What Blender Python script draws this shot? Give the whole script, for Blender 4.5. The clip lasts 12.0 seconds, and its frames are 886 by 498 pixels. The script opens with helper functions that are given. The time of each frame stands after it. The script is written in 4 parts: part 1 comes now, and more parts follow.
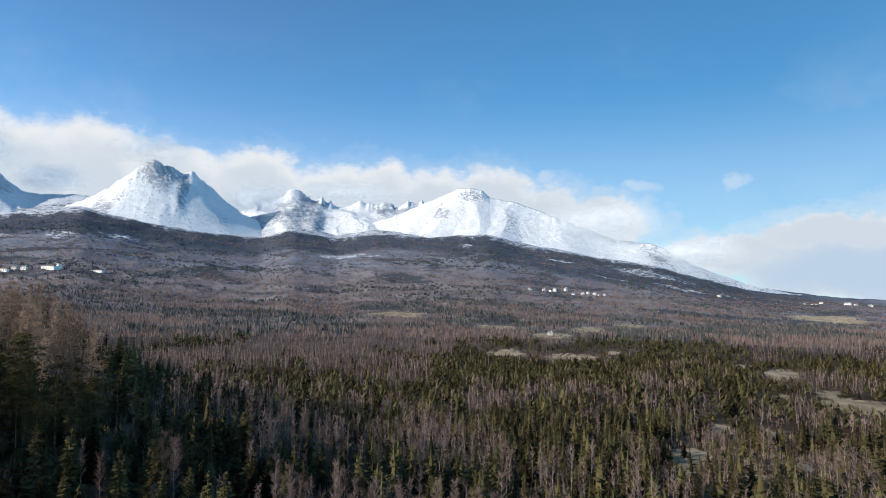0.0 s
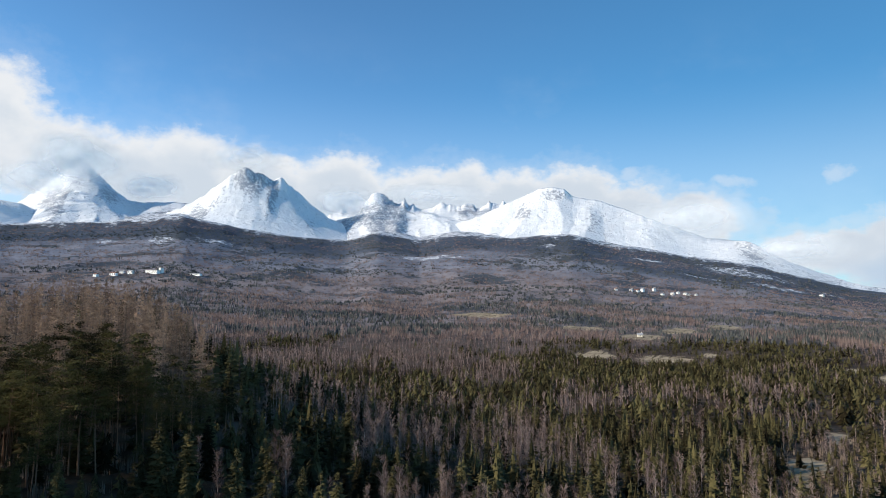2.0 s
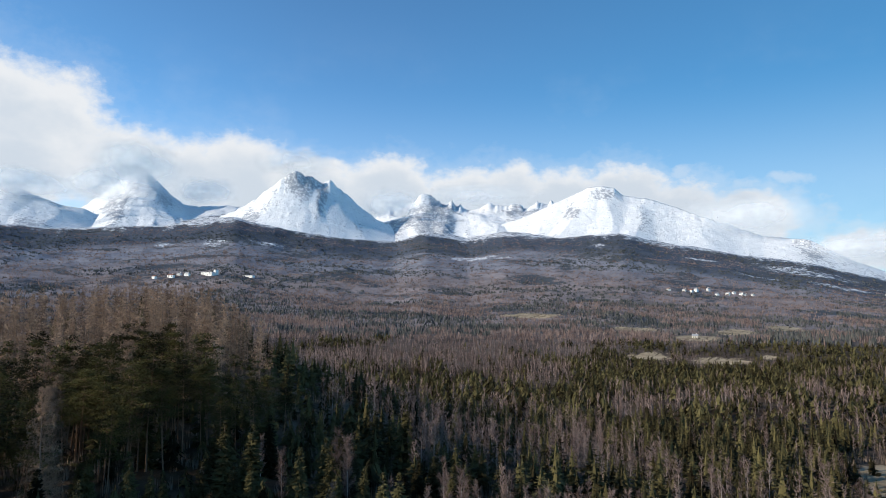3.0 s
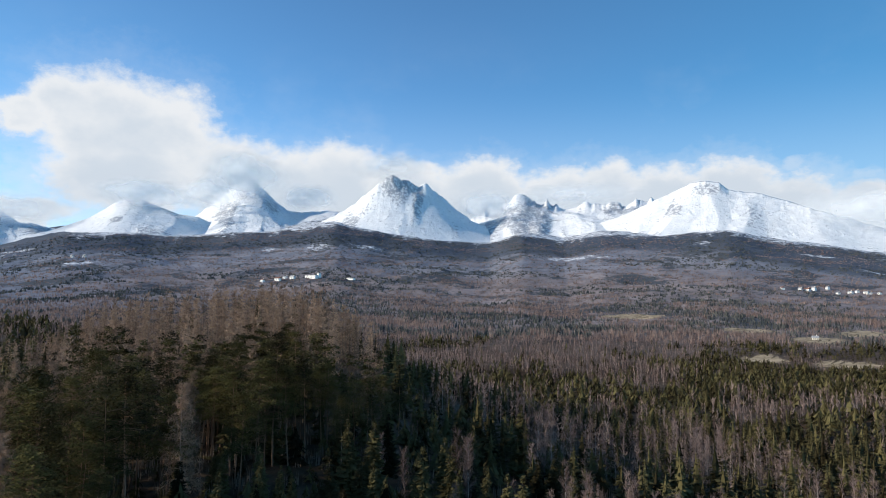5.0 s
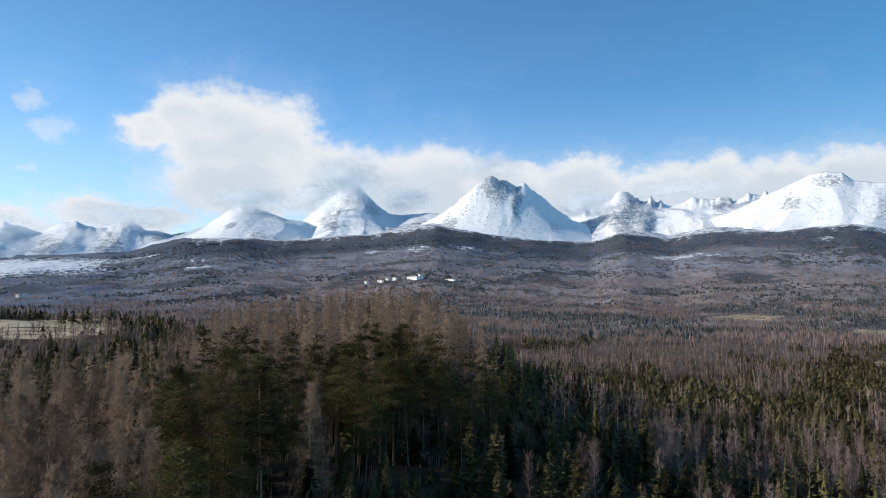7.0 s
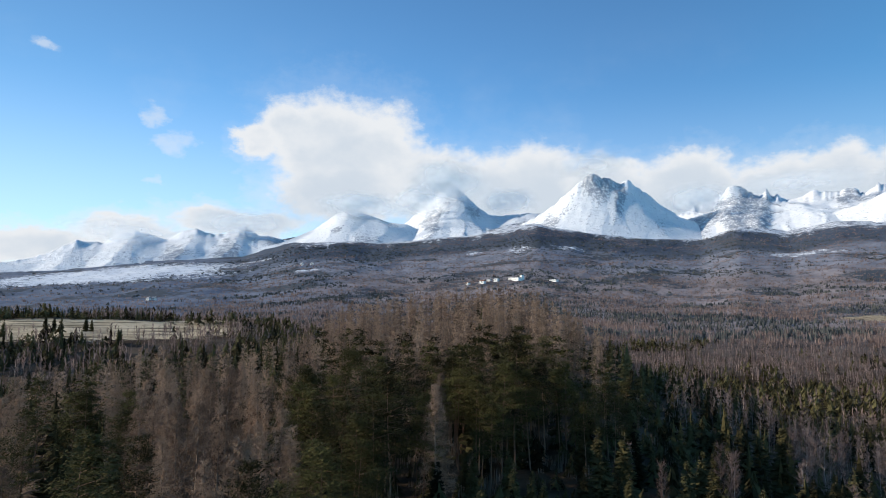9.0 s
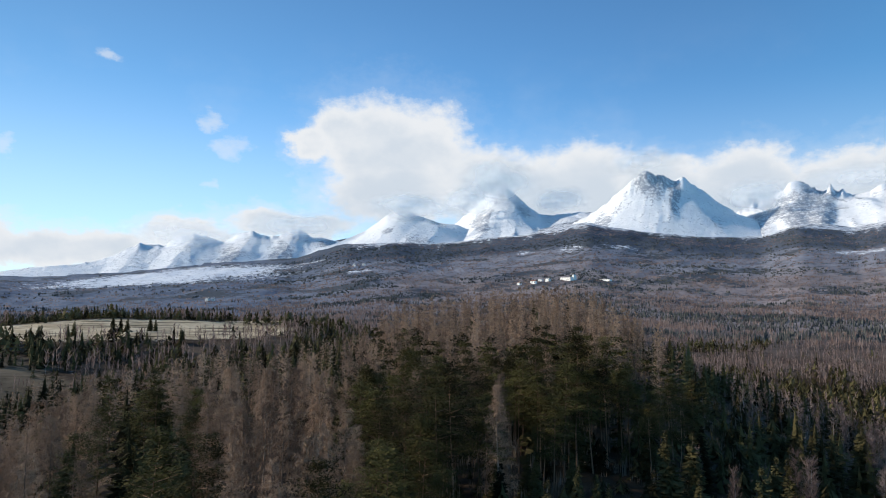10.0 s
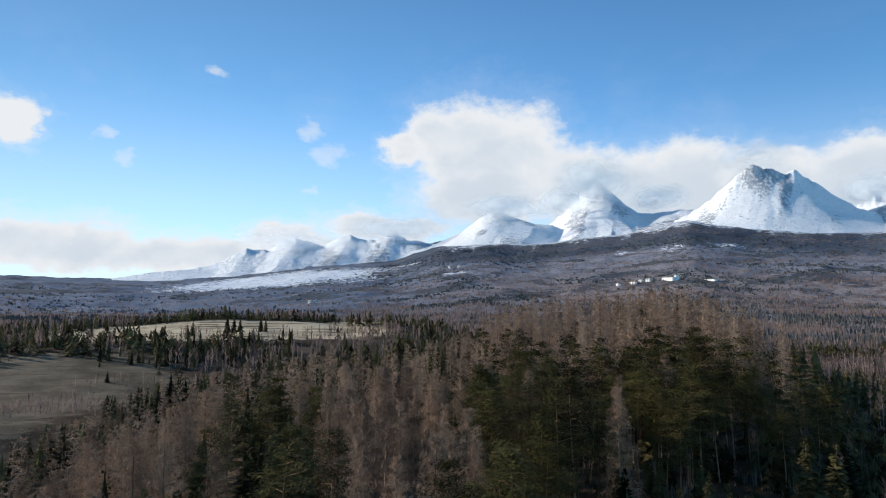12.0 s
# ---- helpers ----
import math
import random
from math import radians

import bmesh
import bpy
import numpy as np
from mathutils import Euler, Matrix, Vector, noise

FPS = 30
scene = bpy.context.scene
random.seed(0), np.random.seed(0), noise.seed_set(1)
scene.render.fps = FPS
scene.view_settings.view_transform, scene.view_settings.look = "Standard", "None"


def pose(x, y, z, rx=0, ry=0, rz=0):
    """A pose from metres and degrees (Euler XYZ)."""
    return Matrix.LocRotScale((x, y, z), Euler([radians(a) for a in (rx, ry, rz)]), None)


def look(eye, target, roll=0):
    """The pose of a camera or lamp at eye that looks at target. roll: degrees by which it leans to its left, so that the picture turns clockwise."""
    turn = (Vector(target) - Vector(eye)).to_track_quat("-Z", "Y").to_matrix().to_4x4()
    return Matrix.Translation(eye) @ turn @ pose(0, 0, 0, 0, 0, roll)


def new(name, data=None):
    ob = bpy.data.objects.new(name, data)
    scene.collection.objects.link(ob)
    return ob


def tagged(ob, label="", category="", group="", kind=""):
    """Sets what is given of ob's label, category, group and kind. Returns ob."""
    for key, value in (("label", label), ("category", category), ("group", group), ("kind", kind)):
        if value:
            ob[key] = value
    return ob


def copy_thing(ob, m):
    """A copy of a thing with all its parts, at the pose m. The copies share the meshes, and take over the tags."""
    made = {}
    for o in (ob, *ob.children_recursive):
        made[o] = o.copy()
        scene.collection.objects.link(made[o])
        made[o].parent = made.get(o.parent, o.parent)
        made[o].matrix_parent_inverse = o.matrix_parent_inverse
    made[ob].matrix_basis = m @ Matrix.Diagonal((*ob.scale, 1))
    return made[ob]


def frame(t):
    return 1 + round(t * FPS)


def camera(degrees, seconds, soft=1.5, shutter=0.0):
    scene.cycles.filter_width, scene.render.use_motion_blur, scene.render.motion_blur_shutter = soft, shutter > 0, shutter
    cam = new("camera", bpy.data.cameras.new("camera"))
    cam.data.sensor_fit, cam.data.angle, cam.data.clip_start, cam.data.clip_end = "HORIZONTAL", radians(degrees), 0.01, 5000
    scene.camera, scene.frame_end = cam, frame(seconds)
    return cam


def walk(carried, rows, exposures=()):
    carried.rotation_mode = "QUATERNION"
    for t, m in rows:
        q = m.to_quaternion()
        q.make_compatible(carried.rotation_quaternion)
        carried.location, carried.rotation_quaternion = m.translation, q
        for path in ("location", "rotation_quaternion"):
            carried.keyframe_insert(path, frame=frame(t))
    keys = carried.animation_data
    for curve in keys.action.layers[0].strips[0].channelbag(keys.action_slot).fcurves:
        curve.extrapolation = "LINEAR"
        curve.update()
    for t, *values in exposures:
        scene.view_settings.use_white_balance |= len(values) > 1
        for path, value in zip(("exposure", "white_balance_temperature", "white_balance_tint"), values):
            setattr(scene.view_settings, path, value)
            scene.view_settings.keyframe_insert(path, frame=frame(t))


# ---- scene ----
cam = camera(66.9, 12.0, 0.95)
# seconds, x, y, z, and the turn about x, y, z in degrees: a drone that slides to its left and turns left
PATH = [
    (0.0, -0.00, 0.00, 60.00, 96.02, -0.68, -0.07),
    (0.5, -1.09, 0.71, 59.98, 96.02, -0.66, 1.42),
    (1.0, -2.19, 1.40, 59.96, 96.01, -0.66, 3.20),
    (1.5, -3.29, 2.04, 59.97, 96.02, -0.70, 4.93),
    (2.0, -4.42, 2.58, 59.94, 96.02, -0.68, 6.91),
    (2.5, -5.53, 3.02, 59.88, 96.05, -0.67, 8.84),
    (3.0, -6.61, 3.35, 59.79, 96.04, -0.69, 10.97),
    (5.0, -10.79, 4.21, 59.42, 96.05, -0.62, 19.13),
    (5.5, -11.82, 4.37, 59.41, 96.03, -0.60, 21.19),
    (6.0, -12.82, 4.49, 59.42, 96.03, -0.59, 23.39),
    (6.5, -13.81, 4.54, 59.44, 96.01, -0.62, 25.41),
    (7.0, -14.78, 4.47, 59.46, 96.01, -0.65, 27.60),
    (9.0, -18.58, 3.80, 59.65, 96.00, -0.66, 36.17),
    (9.5, -19.48, 3.62, 59.65, 95.99, -0.69, 38.24),
    (10.0, -20.37, 3.45, 59.62, 95.97, -0.66, 40.48),
    (10.5, -21.26, 3.26, 59.55, 95.98, -0.71, 42.54),
    (11.0, -22.15, 3.02, 59.43, 96.01, -0.67, 44.72),
    (11.5, -23.01, 2.75, 59.28, 96.02, -0.66, 46.70),
    (12.0, -23.86, 2.47, 59.13, 96.03, -0.69, 48.53),
]
EXPOSURE = 0.46
walk(cam, [(t, pose(x, y, z, rx, ry, rz)) for t, x, y, z, rx, ry, rz in PATH], [(0.0, EXPOSURE), (12.0, EXPOSURE)])

EYE = 60.0            # height of the drone over the datum
SUN_AZ, SUN_EL = 123.0, 18.5   # degrees; azimuths run anticlockwise from the y axis


def way(az, el=0.0):
    a, e = radians(az), radians(el)
    return Vector((-math.sin(a) * math.cos(e), math.cos(a) * math.cos(e), math.sin(e)))


# ---------------------------------------------------------------- sky and sun
sun = new("sun", bpy.data.lights.new("sun", "SUN"))
sun.data.energy, sun.data.angle, sun.data.color = 5.0, radians(0.53), (1.0, 0.93, 0.82)
sun.matrix_world = look(way(SUN_AZ, SUN_EL) * 300, (0, 0, 0))


class Nodes:
    """A short way to write node trees."""

    def __init__(self, tree):
        self.tree = tree
        tree.nodes.clear()

    def add(self, kind, **values):
        node = self.tree.nodes.new(kind)
        for key, value in values.items():
            setattr(node, key, value)
        return node

    def put(self, socket, value):
        if isinstance(value, bpy.types.NodeSocket):
            self.tree.links.new(value, socket)
        elif value is not None:
            socket.default_value = value

    def math(self, op, a, b=None, c=None, clamp=False):
        node = self.add("ShaderNodeMath", operation=op, use_clamp=clamp)
        for socket, value in zip(node.inputs, (a, b, c)):
            self.put(socket, value)
        return node.outputs[0]

    def vec(self, op, a, b=None, c=None):
        node = self.add("ShaderNodeVectorMath", operation=op)
        for socket, value in zip(node.inputs, (a, b, c)):
            self.put(socket, value)
        return node.outputs["Value" if op in ("LENGTH", "DOT_PRODUCT", "DISTANCE") else "Vector"]

    def noise(self, vector, scale, detail=4.0, rough=0.55, colour=False, distortion=0.0):
        node = self.add("ShaderNodeTexNoise")
        self.put(node.inputs["Vector"], vector)
        node.inputs["Scale"].default_value = scale
        node.inputs["Detail"].default_value = detail
        node.inputs["Roughness"].default_value = rough
        node.inputs["Distortion"].default_value = distortion
        return node.outputs["Color" if colour else "Fac"]

    def span(self, value, low, high, to_low=0.0, to_high=1.0, smooth=True):
        node = self.add("ShaderNodeMapRange", interpolation_type="SMOOTHSTEP" if smooth else "LINEAR")
        self.put(node.inputs[0], value)
        for i, number in enumerate((low, high, to_low, to_high)):
            self.put(node.inputs[1 + i], number)
        return node.outputs[0]

    def mix(self, fac, a, b, blend="MIX"):
        node = self.add("ShaderNodeMix", data_type="RGBA", blend_type=blend)
        self.put(node.inputs[0], fac)
        for socket, value in ((node.inputs[6], a), (node.inputs[7], b)):
            self.put(socket, (*value, 1.0) if isinstance(value, tuple) else value)
        return node.outputs[2]


# cloud heaps: azimuth, elevation, half width, half height in degrees
CLOUD_BANK = [
    (33, 10.2, 5.5, 3.9), (27.9, 11, 4.5, 3.7), (22, 10.3, 4.6, 3.1), (15.5, 10.4, 5, 3.3), (9.5, 9.8, 4.2, 3.1),
    (5.5, 10.2, 4.2, 3.2), (0.5, 9.3, 4.4, 2.9), (-4.2, 9.8, 3.8, 3.3), (-8.5, 8.6, 4.5, 2.9), (-13, 7.6, 5, 2.5),
    (-30.5, 6.2, 6.0, 1.9), (-23, 5.2, 5.5, 2.0), (-30, 4.2, 8.0, 1.6), (-38, 6.5, 6, 2.6), (-33, 2.8, 10, 1.9),
]
CLOUD_HEAPS = [
    (46.2, 14, 5.6, 4.3), (49.2, 15.0, 3.2, 2.3), (42.2, 13.9, 4.4, 4.2), (52.4, 14.0, 2.0, 1.4), (45, 10.5, 6.5, 3.2),
    (53, 7.5, 6.5, 1.3), (61, 5.8, 5.5, 1.6), (70, 4.4, 9, 2.0), (79, 4.9, 8, 2.3), (89, 6, 7, 2.4),
    (37.0, 11.0, 4.8, 3.9), (82, 13.7, 2.2, 1.9),
]
CLOUD_WISPS = [(58.3, 13.4, 2.6, 1.4), (-24, 11, 2.1, 1.3), (-16.3, 10.7, 2.4, 1.1), (60.2, 15.4, 1.0, 1.1), (60, 10, 1.1, 0.9), (74.3, 11.5, 1.2, 1.1), (76.5, 13.2, 1.3, 0.7), (68, 19.3, 1.0, 0.6), (-13.5, 10.2, 2.6, 1.3), (-8.5, 11.8, 2.4, 1.2)]

world = bpy.data.worlds.new("sky")
world.use_nodes = True
scene.world = world
n = Nodes(world.node_tree)
direction = n.add("ShaderNodeTexCoord").outputs["Generated"]
sky = n.add("ShaderNodeTexSky", sky_type="NISHITA", sun_disc=False, sun_elevation=radians(SUN_EL), sun_rotation=radians(SUN_AZ), altitude=800.0, air_density=1.0, dust_density=0.05, ozone_density=3.0)
xyz = n.add("ShaderNodeSeparateXYZ")
n.put(xyz.inputs[0], direction)
azimuth = n.math("MULTIPLY", n.math("ARCTAN2", n.math("MULTIPLY", xyz.outputs[0], -1.0), xyz.outputs[1]), 180 / math.pi)
elevation = n.math("MULTIPLY", n.math("ARCSINE", xyz.outputs[2]), 180 / math.pi)
flat = n.add("ShaderNodeCombineXYZ")
n.put(flat.inputs[0], azimuth)
n.put(flat.inputs[1], n.math("MULTIPLY", elevation, 1.4))
flat = flat.outputs[0]
plan = n.add("ShaderNodeCombineXYZ")
n.put(plan.inputs[0], azimuth)
n.put(plan.inputs[1], elevation)
billow = n.vec("SUBTRACT", n.noise(flat, 0.22, 6.0, 0.6, True), (0.5, 0.5, 0.5))
warped = n.vec("ADD", plan.outputs[0], n.vec("MULTIPLY", billow, (5.0, 3.4, 0.0)))


def heaps(field, rows):
    nearest = 9.0
    for a, e, wide, high in rows:
        gap = n.vec("LENGTH", n.vec("MULTIPLY_ADD", field, (1 / wide, 1 / high, 0.0), (-a / wide, -(e + 0.35) / high, 0.0)))
        nearest = n.math("SMOOTH_MIN", nearest, gap, 0.25)
    return nearest


nearest = heaps(warped, CLOUD_BANK + CLOUD_HEAPS)
tatters = n.math("MULTIPLY", n.math("SUBTRACT", n.noise(flat, 0.8, 7.0, 0.62), 0.5), 0.55)
cover = n.span(n.math("ADD", nearest, tatters), 1.22, 0.66)
wisps = n.math("MULTIPLY", n.span(n.math("ADD", heaps(warped, CLOUD_WISPS), n.math("MULTIPLY", tatters, 2.2)), 1.1, 0.1), 0.5)
cover = n.math("MAXIMUM", cover, wisps)
# thin mist round the heaps, thicker below
mist = n.math("MULTIPLY", n.span(n.math("ADD", nearest, n.math("MULTIPLY", tatters, 2.0)), 1.9, 0.9), n.span(elevation, 17.0, 8.0, 0.12, 0.55))
cover = n.math("MAXIMUM", cover, mist)
veil = n.math("MULTIPLY", n.span(n.noise(flat, 0.07, 5.0, 0.6), 0.45, 0.75), 0.2)
cover = n.math("MAXIMUM", cover, n.math("MULTIPLY", veil, n.span(elevation, 26.0, 10.0)))
cover = n.math("MAXIMUM", cover, n.span(elevation, 20.0, 3.0, 0.0, 0.42))
body = n.math("ADD", n.math("ADD", n.math("MULTIPLY", n.noise(flat, 0.28, 4.0, 0.55), 0.75), n.span(azimuth, 46.0, 62.0, 0.0, 0.3)), n.math("ADD", n.span(nearest, 0.3, 1.0, 0.0, 0.45), n.span(elevation, 9.0, 14.0, -0.1, 0.25)))
cloud = n.mix(n.span(body, 0.35, 0.95), (0.46, 0.515, 0.58), (0.605, 0.625, 0.65))
gloom = n.span(heaps(warped, [(-32, 3.3, 10.0, 2.2)]), 1.1, 0.4, 0.0, 0.85)
cloud = n.mix(gloom, cloud, (0.36, 0.46, 0.58))
SKY_POWER = 0.121
west, east = n.span(azimuth, 30.0, 85.0), n.span(azimuth, 25.0, -22.0)
tint = n.mix(east, n.mix(west, (0.54, 0.80, 0.91), (0.72, 0.95, 1.00)), (0.57, 1.08, 1.22))
blue = n.vec("MULTIPLY", sky.outputs[0], n.vec("MULTIPLY", tint, (SKY_POWER, SKY_POWER, SKY_POWER)))
shell = n.add("ShaderNodeBackground")
n.put(shell.inputs[0], n.mix(cover, blue, cloud))
n.tree.links.new(shell.outputs[0], n.add("ShaderNodeOutputWorld").inputs[0])


# ---------------------------------------------------------------- materials
def material(name):
    mat = bpy.data.materials.new(name)
    mat.use_nodes = True
    nodes = Nodes(mat.node_tree)
    shader = nodes.add("ShaderNodeBsdfPrincipled")
    nodes.tree.links.new(shader.outputs[0], nodes.add("ShaderNodeOutputMaterial").inputs[0])
    shader.inputs["Roughness"].default_value = 0.85
    shader.inputs["Specular IOR Level"].default_value = 0.06
    return mat, nodes, shader


def bump(nodes, shader, height, strength, distance):
    node = nodes.add("ShaderNodeBump")
    node.inputs["Strength"].default_value, node.inputs["Distance"].default_value = strength, distance
    nodes.put(node.inputs["Height"], height)
    nodes.put(shader.inputs["Normal"], node.outputs[0])


def place(nodes):
    return nodes.add("ShaderNodeNewGeometry").outputs["Position"]


def plant(name, dark, light, lone=True, thin=0.0):
    """Leaves, needles, twigs or bark: varies from tree to tree and from spray to spray."""
    mat, nodes, shader = material(name)
    spot = place(nodes)
    island = nodes.add("ShaderNodeNewGeometry").outputs["Random Per Island"]
    stand = nodes.noise(spot, 0.11, 2.0)
    own = nodes.add("ShaderNodeObjectInfo").outputs["Random"] if lone else nodes.add("ShaderNodeAttribute", attribute_name="own").outputs["Fac"]
    value = nodes.math("ADD", nodes.math("MULTIPLY", island, 0.12), nodes.math("ADD", nodes.math("MULTIPLY", stand, 0.55), nodes.math("MULTIPLY", own, 0.9)))
    colour = nodes.mix(nodes.span(value, 0.32, 1.32, smooth=False), dark, light)
    if thin:
        through_light = nodes.add("ShaderNodeBsdfTranslucent")
        nodes.put(through_light.inputs[0], colour)
        both = nodes.add("ShaderNodeMixShader")
        nodes.put(both.inputs[0], thin)
        nodes.put(both.inputs[1], shader.outputs[0])
        nodes.put(both.inputs[2], through_light.outputs[0])
        nodes.put(nodes.tree.nodes["Material Output"].inputs[0], both.outputs[0])
    nodes.put(shader.inputs["Base Color"], colour)
    return mat


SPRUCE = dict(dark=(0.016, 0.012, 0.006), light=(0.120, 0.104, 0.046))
# the same spruce paler and bluer for distant stands: haze painted into the needles
HAZED_SPRUCE = dict(dark=(0.042, 0.046, 0.049), light=(0.100, 0.100, 0.090))
PINE = dict(dark=(0.016, 0.013, 0.005), light=(0.105, 0.092, 0.031))
LARCH = dict(dark=(0.125, 0.083, 0.060), light=(0.388, 0.262, 0.180))
BIRCH = dict(dark=(0.098, 0.067, 0.061), light=(0.315, 0.228, 0.196))
needles_spruce, needles_spruce_far = plant("spruce needles", **SPRUCE, thin=0.2), plant("spruce needles wood", **SPRUCE, lone=False, thin=0.18)
needles_hazed = plant("hazed distant spruce wood", **HAZED_SPRUCE, lone=False, thin=0.1)
needles_pine, needles_pine_far = plant("pine needles", **PINE, thin=0.06), plant("pine needles wood", **PINE, lone=False, thin=0.06)
twigs_larch, twigs_larch_far = plant("larch twigs", **LARCH, thin=0.15), plant("larch twigs wood", **LARCH, lone=False, thin=0.15)
twigs_birch, twigs_birch_far = plant("birch twigs", **BIRCH, thin=0.35), plant("birch twigs wood", **BIRCH, lone=False, thin=0.35)
bark_grey, bark_grey_far = plant("grey brown bark", (0.10, 0.075, 0.055), (0.24, 0.18, 0.14)), plant("grey brown bark wood", (0.10, 0.075, 0.055), (0.24, 0.18, 0.14), lone=False)
bark_pine, bark_pine_far = plant("orange pine bark", (0.12, 0.072, 0.048), (0.29, 0.175, 0.115)), plant("orange pine bark wood", (0.12, 0.072, 0.048), (0.29, 0.175, 0.115), lone=False)
bark_birch, bark_birch_far = plant("white birch bark", (0.09, 0.075, 0.068), (0.56, 0.51, 0.47)), plant("white birch bark wood", (0.07, 0.057, 0.052), (0.40, 0.345, 0.315), lone=False)


def ground_material():
    mat, nodes, shader = material("meadow heath and forest floor")
    spot = place(nodes)

    def mark(name):
        return nodes.add("ShaderNodeAttribute", attribute_name=name).outputs["Fac"]
    wide, fine, grain = nodes.noise(spot, 0.012, 4.0), nodes.noise(spot, 0.12, 5.0, 0.6), nodes.noise(spot, 1.7, 4.0)
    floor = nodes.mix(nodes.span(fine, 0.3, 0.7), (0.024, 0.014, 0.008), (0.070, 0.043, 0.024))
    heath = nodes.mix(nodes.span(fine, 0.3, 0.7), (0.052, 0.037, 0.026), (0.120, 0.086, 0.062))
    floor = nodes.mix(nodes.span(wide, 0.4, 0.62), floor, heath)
    grass = nodes.mix(nodes.span(nodes.noise(spot, 0.05, 5.0, 0.6), 0.35, 0.65), (0.066, 0.049, 0.031), (0.142, 0.109, 0.074))
    sunlit_grass = nodes.mix(nodes.span(nodes.noise(spot, 0.05, 5.0, 0.6), 0.35, 0.65), (0.300, 0.230, 0.145), (0.540, 0.430, 0.290))
    # the lower western meadows keep the darker tone: cloud shadow put into the colour
    grass = nodes.mix(mark("pale"), grass, sunlit_grass)
    along, across = nodes.vec("DOT_PRODUCT", spot, (0.006, 0.016, 0.0)), nodes.vec("DOT_PRODUCT", spot, (-0.17, 0.062, 0.0))
    band = nodes.add("ShaderNodeCombineXYZ")
    nodes.put(band.inputs[0], along)
    nodes.put(band.inputs[1], across)
    grass = nodes.mix(nodes.span(nodes.noise(band.outputs[0], 1.0, 4.0, 0.6), 0.56, 0.62), grass, (0.075, 0.055, 0.033))
    blotch = nodes.noise(spot, 0.0042, 8.0, 0.68, distortion=0.6)
    grainy = nodes.noise(spot, 0.05, 5.0, 0.8)
    tufted = nodes.math("ADD", nodes.math("MULTIPLY", blotch, 0.72), nodes.math("MULTIPLY", grainy, 0.28))
    # far woods turn bluer and paler higher up: aerial haze put into the colour
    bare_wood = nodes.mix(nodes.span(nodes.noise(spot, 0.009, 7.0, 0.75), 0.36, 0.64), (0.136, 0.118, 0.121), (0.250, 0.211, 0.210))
    hazy_high_wood = nodes.mix(nodes.span(nodes.noise(spot, 0.012, 7.0, 0.75), 0.36, 0.64), (0.135, 0.145, 0.176), (0.228, 0.230, 0.264))
    wooded = nodes.mix(mark("high"), bare_wood, hazy_high_wood)
    # western slope: blue haze and cloud shade painted into its wood colour
    hazy_west_wood = nodes.mix(nodes.span(nodes.noise(spot, 0.012, 7.0, 0.75), 0.36, 0.64), (0.078, 0.098, 0.140), (0.148, 0.168, 0.217))
    wooded = nodes.mix(mark("west"), wooded, hazy_west_wood)
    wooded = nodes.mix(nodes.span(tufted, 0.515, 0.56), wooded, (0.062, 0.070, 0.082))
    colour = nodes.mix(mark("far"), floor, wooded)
    # spruce and dwarf pine belt, its dark tone lifted and blued by painted haze
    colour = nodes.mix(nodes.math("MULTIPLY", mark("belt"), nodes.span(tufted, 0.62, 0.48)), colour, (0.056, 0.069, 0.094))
    ragged = nodes.math("ADD", nodes.math("MULTIPLY", nodes.math("SUBTRACT", nodes.noise(spot, 0.4, 4.0, 0.7), 0.5), 1.6), mark("meadow"))
    colour = nodes.mix(nodes.span(nodes.math("ADD", ragged, nodes.math("MULTIPLY", nodes.math("SUBTRACT", fine, 0.5), 1.7)), 0.4, 0.7), colour, grass)
    snowy = nodes.math("ADD", mark("snow"), nodes.math("MULTIPLY", nodes.math("SUBTRACT", nodes.noise(spot, 0.035, 6.0, 0.75), 0.5), 2.6))
    colour = nodes.mix(nodes.math("MULTIPLY", nodes.span(snowy, 0.45, 0.95), 0.8), colour, (0.74, 0.76, 0.80))
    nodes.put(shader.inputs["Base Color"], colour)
    bump(nodes, shader, nodes.math("ADD", fine, nodes.math("MULTIPLY", grain, 0.2)), 0.6, 1.2)
    return mat


def mountain_material():
    mat, nodes, shader = material("snow and granite")
    spot = place(nodes)
    rock = nodes.add("ShaderNodeAttribute", attribute_name="rock").outputs["Fac"]
    streak = nodes.vec("MULTIPLY", spot, (1.0, 1.0, 0.45))
    coarse, fine, grit = nodes.noise(streak, 0.018, 6.0, 0.66, distortion=0.5), nodes.noise(streak, 0.06, 8.0, 0.78, distortion=0.4), nodes.noise(spot, 0.2, 4.0, 0.8)
    bare = nodes.math("ADD", rock, nodes.math("ADD", nodes.math("MULTIPLY", nodes.math("SUBTRACT", coarse, 0.5), 1.7), nodes.math("MULTIPLY", nodes.math("SUBTRACT", fine, 0.5), 5.2)))
    bare = nodes.math("ADD", bare, nodes.math("MULTIPLY", nodes.math("SUBTRACT", grit, 0.5), 1.6))
    stone = nodes.mix(nodes.span(fine, 0.3, 0.7), (0.14, 0.158, 0.192), (0.32, 0.34, 0.38))
    snow = nodes.mix(nodes.span(coarse, 0.3, 0.7), (0.62, 0.635, 0.66), (0.73, 0.735, 0.75))
    nodes.put(shader.inputs["Base Color"], nodes.mix(nodes.math("MULTIPLY", nodes.span(bare, 0.44, 0.62), 0.9), snow, stone))
    nodes.put(shader.inputs["Roughness"], 0.75)
    bump(nodes, shader, nodes.math("ADD", coarse, nodes.math("MULTIPLY", fine, 0.6)), 0.6, 12.0)
    return mat


